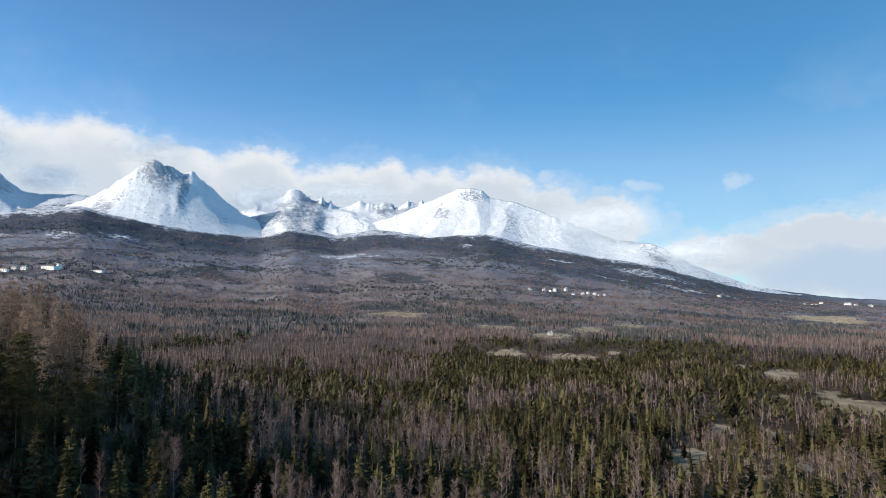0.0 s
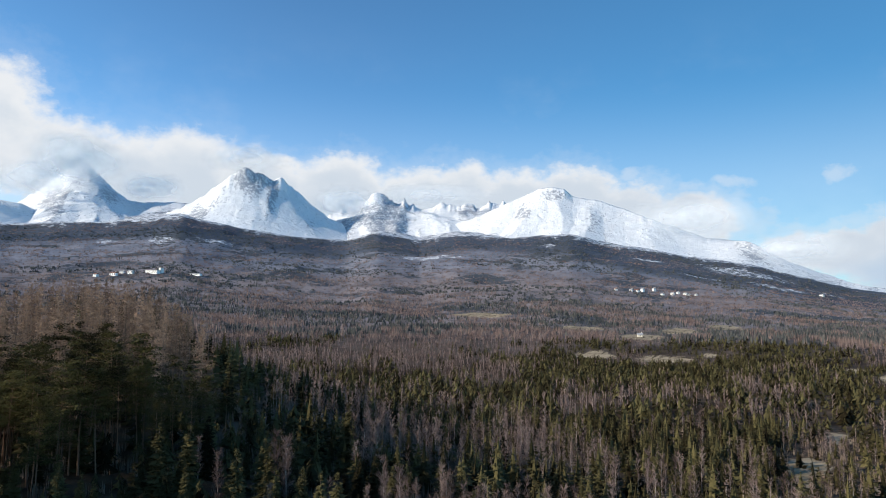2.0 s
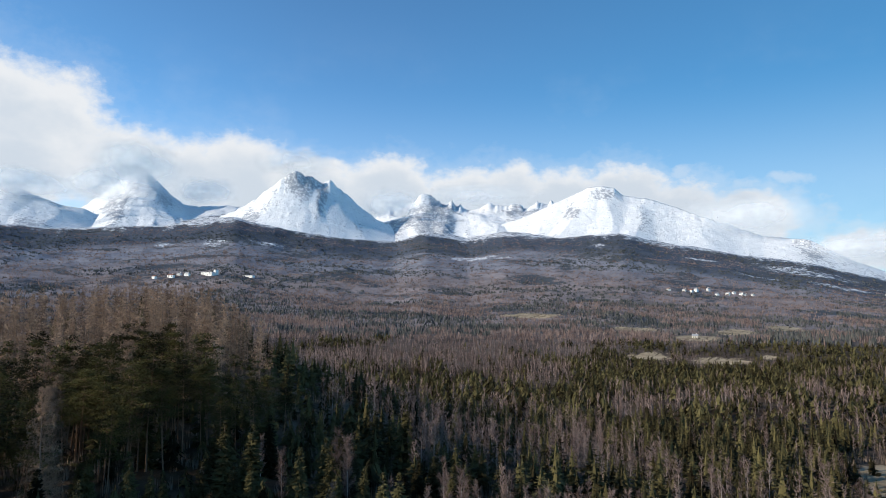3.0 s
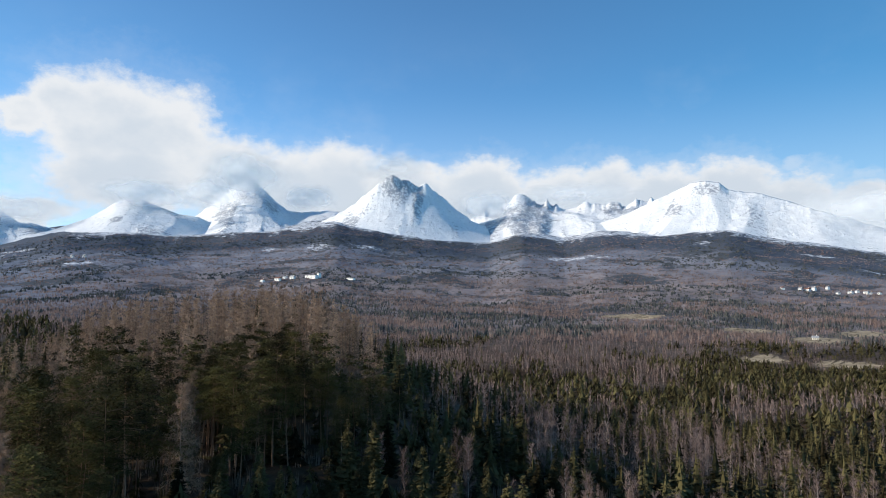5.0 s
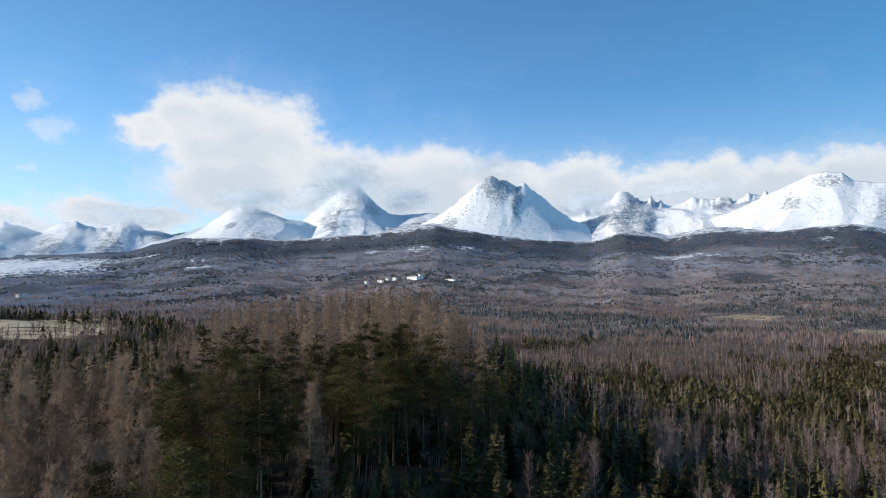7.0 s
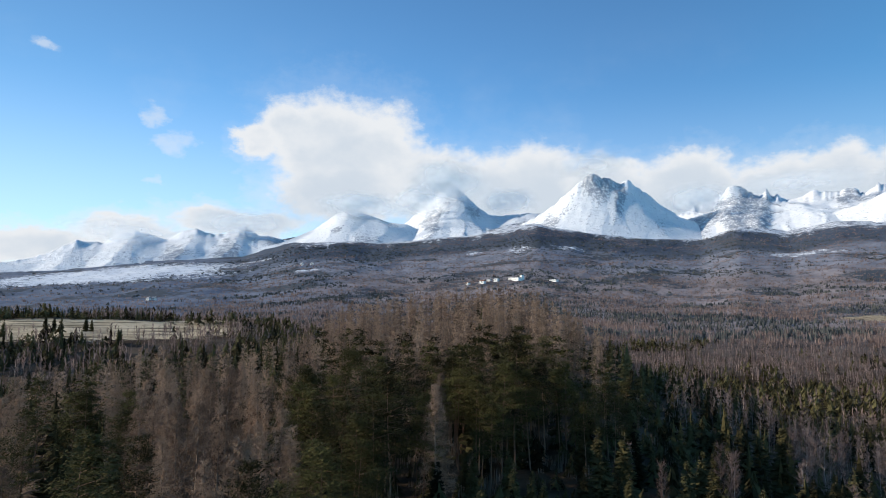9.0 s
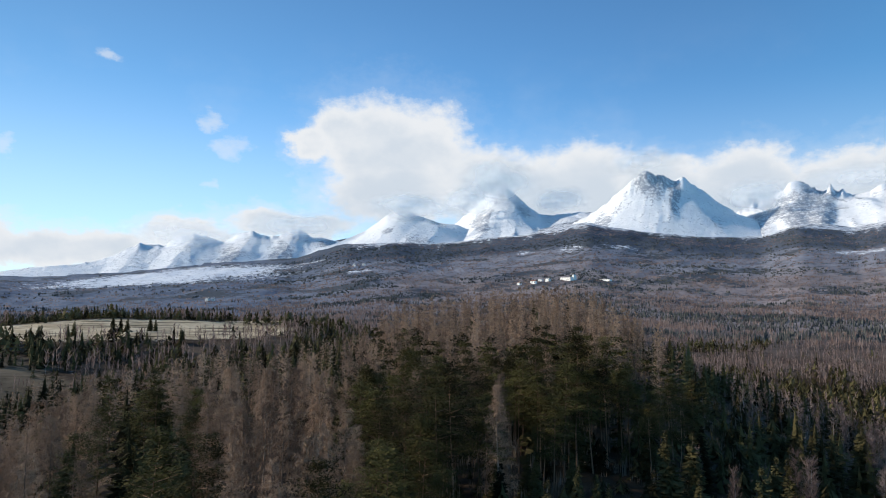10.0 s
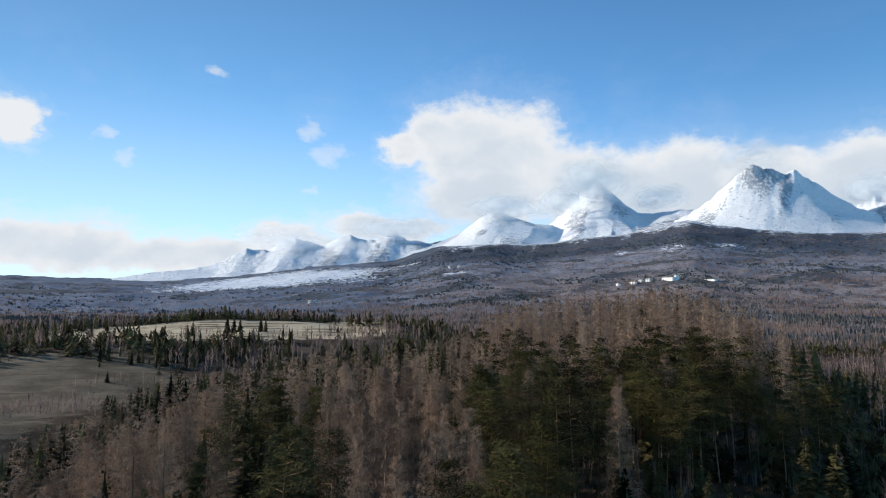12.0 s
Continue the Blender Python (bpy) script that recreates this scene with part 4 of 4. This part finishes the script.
# stands of one kind on the plain: azimuth, distance, half width, half depth, more (+) or less (-) spruce
STANDS = [(5, 850, 120, 200, -0.7), (12, 560, 60, 60, 0.5), (11, 1500, 190, 60, 0.45), (0, 1450, 120, 50, -0.5), (-12, 560, 120, 130, 0.4), (-22, 700, 160, 240, 0.3), (-16, 1150, 200, 180, 0.35), (-14, 800, 200, 260, 0.25),
          (-6, 480, 60, 80, -0.5), (-30, 900, 120, 120, -0.4), (30, 700, 120, 160, -0.6), (45, 800, 160, 150, -0.7), (62, 800, 200, 120, -0.6), (24, 1700, 260, 90, 0.5), (40, 1500, 300, 150, -0.5)]
# single trees that stand out: kind, x, y, height
LONE_TREES = [("birch", -48, 117, 14.5), ("birch", -46.3, 119, 13.5), ("birch", -44.6, 117.3, 14), ("birch", -41, 154, 15), ("birch", -39.5, 156, 13), ("birch", -42.6, 156, 14), ("birch", -37.5, 153, 14),
              ("spruce", -68, 134, 15), ("spruce", -66, 130, 12), ("spruce", -45, 158, 16), ("spruce", -60, 96, 12), ("spruce", -62, 112, 8), ("birch", -34, 89, 13),
              ("spruce", -166, 30, 9), ("spruce", -170, 36, 10), ("spruce", -160, 27, 8.5), ("spruce", -164, 40, 10.5), ("spruce", -158, 33, 10), ("spruce", -172, 28, 8), ("spruce", -155, 38, 11), ("spruce", -162, 24, 8), ("spruce", -150, 30, 10), ("spruce", -168, 44, 11)]
FIELD_TREES = [(69.6, 480, 10), (70.0, 476, 8), (67.1, 500, 11), (66.6, 498, 10), (66.1, 505, 9), (64.6, 500, 11), (64.2, 505, 9), (72.5, 470, 6), (75.4, 330, 5), (71.3, 400, 6)]


def clearing_edge(x, y):
    """Round the small clearings the trees are young and low."""
    total = 0.0
    for az, d, rx, ry in MEADOWS:
        if az < 20:
            total = np.maximum(total, oval(x, y, *polar(az, d), rx + 4 + 0.004 * d, ry + 12 + 0.03 * d, az, 0.5))
    return total


def plant_forest():
    rng = np.random.default_rng(5)
    # the hill and what lies round it
    p = np.concatenate([scatter(rng, 52, 340, 4.9), scatter(rng, 120, 340, 8.0, -38, 16)])
    g, s, _ = spine_gap(p[:, 0], p[:, 1])
    keep = ((meadow_at(p[:, 0], p[:, 1]) < 0.35) | ((p[:, 0] > -20) & (rng.random(len(p)) < 0.12))) & (np.hypot(p[:, 0] + 22, p[:, 1] - 3) > 66)
    d, az = np.hypot(p[:, 0], p[:, 1]), np.degrees(np.arctan2(-p[:, 0], p[:, 1]))
    keep &= az < 91 - 16 * smooth(d, 205, 250) + 5 * (fractal(p[:, 0] / 30, p[:, 1] / 30, 2, seed=87) - 0.5)
    keep &= ~((s > 0) & (g > 9) & (g < 42) & (p[:, 1] > 35) & (p[:, 1] < 205) & (rng.random(len(p)) < 0.62))
    p = p[keep]
    p = p[(rng.random(len(p)) > 0.36) | (s[keep] > 0) | (g[keep] > 40)]
    p = p[np.argsort(np.hypot(p[:, 0] + 40, p[:, 1] - 50))]
    kept, cells = [], {}
    for q in p:
        key = (int(q[0] // 3.2), int(q[1] // 3.2))
        if key not in cells:
            cells[key] = 1
            kept.append(q)
    p = np.array(kept)
    kinds = species(p[:, 0], p[:, 1], rng)
    more = np.column_stack([rng.uniform(-1, 1, 24) * 11, rng.uniform(62, 172, 24)])
    more[:, 0] += np.interp(more[:, 1], SPINE[:, 1], SPINE[:, 0])
    p, kinds = np.concatenate([more, p]), np.concatenate([np.full(len(more), "pine"), kinds])
    gap, side, crest = spine_gap(p[:, 0], p[:, 1])
    for kind, (build, *_rest) in KINDS.items():
        mine = p[kinds == kind]
        g = gap[kinds == kind]
        spread = rng.normal(1, 0.08, len(mine)).clip(0.75, 1.15)
        height = NOMINAL[kind] * spread
        if kind in ("spruce",):
            height *= np.where(((g < 45) & (side[kinds == kind] < 0)) | ((mine[:, 0] < -110) & (mine[:, 1] < 90)), rng.uniform(0.8, 1.15, len(mine)), np.where(g < 40, 0.36, 0.38) + np.where((g < 40) & (mine[:, 1] > 105), 0.75, 0.5) * rng.random(len(mine)) ** 1.5)
        if kind == "birch":
            height *= rng.uniform(0.62, 1.02, len(mine))
        if kind == "pine":
            height *= rng.uniform(0.68, 1.12, len(mine))
        bearing, away = np.degrees(np.arctan2(-mine[:, 0], mine[:, 1])), np.hypot(*mine.T)
        height *= np.where(away > 95, np.interp(bearing, (71, 77, 81, 85), (1.0, 0.95, 0.85, 0.75)), 1.0)
        height *= 1 - 0.55 * clearing_edge(*mine.T)
        # the canopy falls towards the western fields
        line = np.interp(bearing, (48, 52, 56, 61, 65, 68, 72, 76, 79, 82, 87), (-1.2, -1.8, -2.6, -2.9, -3.3, -3.8, -4.5, -5.9, -7.1, -8.6, -10.8)) + rng.normal(0, 0.35, len(mine))
        room = EYE + away * np.tan(np.radians(line)) - ground_z(*mine.T)
        height = np.where((bearing > 48) & (away < 345), np.minimum(height, np.maximum(room, 2.5)), height)
        rows = np.column_stack([mine, height])
        marked = [q[1:] for q in LONE_TREES if q[0] == kind] + [(*polar(a, r), h) for a, r, h in FIELD_TREES if kind == "spruce"]
        if marked:
            rows = np.concatenate([marked, rows])
        shapes = [build(NOMINAL[kind], np.random.default_rng(100 + k)) for k in range(4)]
        few = dict(spruce=dict(sprays=72, core=0.50, layers=3, sides=5, reach=0.30, broad=1.35), pine=dict(limbs=30, pads=3, blades=9, blade=2.2), larch=dict(boughs=66, twigs=7, thick=2.4), birch=dict(boughs=28, twigs=9, thick=1.8))[kind]
        light = [joined(*build(NOMINAL[kind], np.random.default_rng(200 + k), **few)) for k in range(5)]
        tree_things(kind, rows[:COUNT[kind]], shapes)
        if kind == "spruce":
            rest = rows[COUNT[kind]:]
            young = rest[:, 2] < 9.5
            bushy = [joined(*spruce(10, np.random.default_rng(400 + k), sprays=52, low=0.02, reach=0.38, core=0.55, layers=3, sides=5, broad=1.4)) for k in range(6)]
            wood("spruce_wood", "bushy young spruces in the thicket below the hill", rest[young], bushy, 10, [_rest[5], _rest[4]], 19)
            rows = np.concatenate([rows[:COUNT[kind]], rest[~young]])
        if len(rows) > COUNT[kind]:
            wood(f"{kind}_wood", f"dense {kind} wood on the slopes round the hill", rows[COUNT[kind]:], light, NOMINAL[kind], [_rest[5], _rest[4]], 9)
    # below and behind the drone
    p = np.concatenate([scatter(rng, 3, 60, 6.5, -180, 180), scatter(rng, 60, 260, 9.0, 92, 318)])
    dark = rng.random(len(p)) < 0.45
    tall = np.column_stack([p, rng.uniform(4, 11, len(p))])
    wood("spruce_wood", "young dark spruces on the slope below the hill", tall[dark], [bushy_spruce(np.random.default_rng(61 + k), 14, 5.4, 40) for k in range(6)], 14, [bark_grey_far, needles_spruce_far], 27)
    wood("birch_wood", "leafless young birches on the slope below the hill", tall[~dark], [simple_bare(np.random.default_rng(71 + k), 14, 2.6, 24, 0.3, 0.2, 42) for k in range(6)], 14, [bark_birch_far, twigs_birch_far], 28)
    # the plain, further and further off
    far_rng = np.random.default_rng(8)
    low = np.column_stack([rng.uniform(-150, 0, 1100), rng.uniform(45, 205, 1100)])
    g, s, _ = spine_gap(*low.T)
    low = low[(((s > 0) & (g > 7)) | ((g < 30) & (low[:, 1] < 150) & (rng.random(len(low)) < 0.6))) & (g < 56 - 10 * fractal(low[:, 0] / 20, low[:, 1] / 20, 2, seed=15)) & (np.hypot(low[:, 0] + 22, low[:, 1] - 3) > 50)]
    wood("spruce_wood", "dense dark thicket of young spruce in the hollow below the pines", np.column_stack([low, 2.0 + 5.5 * rng.random(len(low)) ** 2.2]), [bushy_spruce(far_rng, 14, 6.0, 44) for _ in range(6)], 14, [bark_grey_far, needles_spruce_far], 23)
    # leafless brushwood under the young trees
    p = scatter(rng, 60, 350, 3.4, -38, 62)
    p = p[meadow_at(*p.T) < 0.3 + 0.4 * rng.random(len(p))]
    wood("brushwood", "low leafless brown brushwood between the young trees", np.column_stack([p, 1.4 + 3.0 * rng.random(len(p)) ** 2]), [brush(np.random.default_rng(81 + k), 5.5, 14, 12, 0.9) for k in range(8)], 14, [bark_grey_far, bark_grey_far], 29)
    for d0, d1, spacing, detail in ((340, 950, 5.35, 2), (950, 1800, 6.6, 1), (1800, 3560, 12.5, 0)):
        p = scatter(rng, d0, d1, spacing)
        x, y = p.T
        d, az = np.hypot(x, y), np.arctan2(-x, y)
        bare = np.maximum(meadow_at(x, y), snow_at(x, y) * 1.05)
        stand = fractal(az * 9.0 + fractal(x / 300, y / 300, 2, seed=5), d / 150, 4, 0.6, seed=71)
        open_land = smooth(fractal(az * 7.0, d / 120, 4, 0.55, seed=91), 0.50, 0.64) * smooth(d, 500, 1300)
        bias = sum(oval(x, y, *polar(a, r), wide, deep, a, 0.5) * more for a, r, wide, deep, more in STANDS)
        keep = (rng.random(len(p)) > 0.7 * smooth(np.degrees(az), 48, 62) * smooth(d, 1300, 1900)) & (bare < rng.uniform(0.25, 1.0, len(p))) & (rng.random(len(p)) > open_land * 0.5)
        p, stand, d = p[keep], stand[keep], d[keep]
        conifer = rng.random(len(p)) < np.clip((-0.1, 0.26, 0.42)[detail] + (stand - 0.5) * (26.0, 9.0, 6.0)[detail] + (0.3, 3.0, 3.0)[detail] * (fractal(p[:, 0] / 26, p[:, 1] / 26, 2, seed=57) - 0.5) + belt_at(*p.T) + bias[keep], (0.01, 0.03, 0.03)[detail], 0.96)
        height = np.where(conifer, 3.2 + 9.0 * rng.random(len(p)) ** 1.7, rng.uniform(6.0, 12, len(p))) * np.interp(d, (300, 1000, 2200, 3600), (1.0, 0.9, 0.65, 0.6)) * (1 - 0.45 * clearing_edge(*p.T))
        green = [simple_cone(far_rng, 14, 4.6, 1, 5) for _ in range(6)]
        if detail == 2:
            green = [bushy_spruce(far_rng, 14, 5.2, 22) for _ in range(8)]
        brown = [simple_bare(far_rng, 14, 3.0, 14, 0.5, 0.15, 46) for _ in range(6)]
        if detail == 1:
            green = [clump(far_rng, 6.5, 15, 2) for _ in range(8)]
            brown = [brush(far_rng, 6.0, 15, 6, 1.1) for _ in range(10)]
        if detail == 0:
            green, brown = [clump(far_rng, 12, 15, 3) for _ in range(8)], [brush(far_rng, 13.0, 15, 5, 3.0) for _ in range(10)]
        name = ("far", "middle", "near")[detail]
        rows = np.column_stack([p, height])
        if detail == 2:
            edge = np.concatenate([scatter(rng, 365, 432, 5.5, 58, 76), scatter(rng, 430, 560, 7.0, 78, 87), scatter(rng, 592, 640, 5.5, 57, 78)])
            edge = edge[fractal(edge[:, 0] / 16, edge[:, 1] / 16, 2, seed=33) > 0.47]
            tall = np.column_stack([edge, 4 + 8.5 * rng.random(len(edge)) ** 1.5])
            dark = rng.random(len(edge)) < 0.85
            ragged = [joined(*spruce(14, np.random.default_rng(300 + k), sprays=52, core=0.7, layers=4, sides=6)) for k in range(5)]
            wood("spruce_wood", "ragged dark spruces along the edges of the pale field", tall[dark], ragged, 14, [bark_grey_far, needles_spruce_far], 13)
            bushes = np.concatenate([scatter(rng, 262, 292, 2.6, 76, 86), scatter(rng, 318, 326, 3.0, 72, 78)])
            bushes = np.column_stack([bushes, rng.uniform(2.5, 6.0, len(bushes))])
            tall, dark = np.concatenate([tall, bushes]), np.concatenate([dark, np.zeros(len(bushes), bool)])
            rows, conifer = np.concatenate([rows, tall[~dark]]), np.concatenate([conifer, np.zeros((~dark).sum(), bool)])
        wood("spruce_wood", f"{name} dark green spruce stands across the plain", rows[conifer], green, 14, [bark_grey_far, needles_spruce_far if detail == 2 else needles_hazed], 3)
        wood("birch_wood", f"{name} leafless purple-brown birch wood across the plain", rows[~conifer], brown, 14, [bark_birch_far, twigs_birch_far], 4)


COUNT = dict(spruce=230, pine=105, larch=135, birch=160)
plant_forest()


# ---------------------------------------------------------------- houses
def part(name, bm, mat, parent, label=""):
    mesh = bpy.data.meshes.new(name)
    bm.to_mesh(mesh)
    bm.free()
    mesh.materials.append(mat)
    ob = new(name, mesh)
    ob.parent = parent
    return tagged(ob, label)


def box(bm, x0, x1, y0, y1, z0, z1):
    m = Matrix.Translation(((x0 + x1) / 2, (y0 + y1) / 2, (z0 + z1) / 2)) @ Matrix.Diagonal((x1 - x0, y1 - y0, z1 - z0, 1))
    bmesh.ops.create_cube(bm, size=1.0, matrix=m)


def house(az, d, long, deep, high, roof_high, wall, roof, label, turn=0.0, rows=2, columns=4, name="house", flat=False):
    """A house with its long front towards the plain: wall, roof, windows, chimney."""
    x, y, z = spot(az, d)
    root = new(name)
    root.matrix_basis = pose(x, y, z - 0.3, 0, 0, az + turn)
    bm = bmesh.new()
    box(bm, -long / 2, long / 2, -deep / 2, deep / 2, -2.0, high)
    part("wall", bm, wall, root)
    bm = bmesh.new()
    if flat:
        box(bm, -long / 2 - 0.4, long / 2 + 0.4, -deep / 2 - 0.4, deep / 2 + 0.4, high + 0.004, high + roof_high)
    else:
        e, h = 0.7, high + 0.004
        lo = [bm.verts.new(c) for c in ((-long / 2 - e, -deep / 2 - e, h), (long / 2 + e, -deep / 2 - e, h), (long / 2 + e, deep / 2 + e, h), (-long / 2 - e, deep / 2 + e, h))]
        up = [bm.verts.new(c) for c in ((-long / 2 - e, 0, h + roof_high), (long / 2 + e, 0, h + roof_high))]
        for face in ((lo[0], lo[1], up[1], up[0]), (lo[2], lo[3], up[0], up[1]), (lo[1], lo[2], up[1]), (lo[3], lo[0], up[0]), (lo[3], lo[2], lo[1], lo[0])):
            bm.faces.new(face)
    cover = part("roof", bm, roof, root)
    if not flat:
        bm = bmesh.new()
        box(bm, long * 0.2, long * 0.2 + 1.0, 0.6, 1.6, high + roof_high * 0.5, high + roof_high + 1.2)
        part("chimney", bm, plaster_warm, cover)
    for r in range(rows):
        for c in range(columns):
            wide, tall = long / columns * 0.45, high / rows * 0.5
            cx, cz = -long / 2 + long * (c + 0.5) / columns, high * (r + 0.52) / rows
            bm = bmesh.new()
            box(bm, cx - wide / 2, cx + wide / 2, -deep / 2 - 0.06, -deep / 2 + 0.1, cz - tall / 2, cz + tall / 2)
            part("window", bm, glass_dark, root)
    return tagged(root, label, "house", "houses of the villages")


def village():
    rng = random.Random(4)
    white = "white plastered house with red-brown gable roof among trees"
    # the long white sanatorium under the highest massif and the houses beside it
    house(30.45, 2250, 46, 14, 9, 1.5, plaster, roof_grey, "long white institution with flat roof on the forest slope", -45, 3, 12, "institution", True)
    house(29.85, 2250, 9, 12, 17, 1.5, plaster, roof_grey, "white tower wing of the institution on the slope", -45, 4, 2, "institution", True)
    house(27.3, 2240, 40, 12, 4.5, 1.2, plaster, roof_grey, "low white hall with flat roof on the slope", -40, 1, 9, "hall", True)
    for az, d, long in ((32.0, 2260, 16), (32.6, 2280, 13), (33.2, 2240, 20), (34.4, 2230, 12)):
        house(az, d, long, 10, rng.uniform(6, 9), 4, rng.choice((plaster, plaster, plaster_warm)), rng.choice((roof_red, roof_grey)), white, rng.uniform(-60, -20), 2, 3)
    # the white row to the east
    for k in range(6):
        house(-11.2 - 0.5 * k + rng.uniform(-0.18, 0.18), 2300 + 8 * k + rng.uniform(-12, 12), rng.uniform(6, 13), 8, rng.uniform(4, 6.5), 3, plaster, roof_grey, white, rng.uniform(-60, -30), 2, 3)
    for az, d, long in ((-8.6, 2280, 10), (-9.05, 2290, 18), (-9.5, 2310, 10), (-7.4, 2260, 10), (-10.4, 2330, 9), (-22.4, 3000, 16), (-28.3, 3260, 14), (-29.0, 3280, 34), (-29.4, 3320, 14), (-31.1, 3320, 30), (-31.6, 3330, 14), (-32.5, 3320, 22)):
        house(az, d, long, 9, rng.uniform(5, 8), 4, plaster, rng.choice((roof_red, roof_grey)), white, rng.uniform(-60, -20), 2, 3)
    # the small farmhouse in the clearing
    house(-9.1, 1045, 7, 6, 2.8, 3.0, plaster_warm, roof_grey, "white farmhouse with pale roof in a forest clearing", 10, 1, 3)
    # two far houses on the western slope
    for az, d in ((60.0, 2100), (59.6, 2110), (47.5, 2900), (48.3, 2920)):
        house(az, d, 10, 9, 7, 4, plaster, roof_grey, white, rng.uniform(-60, -20), 2, 3)


village()
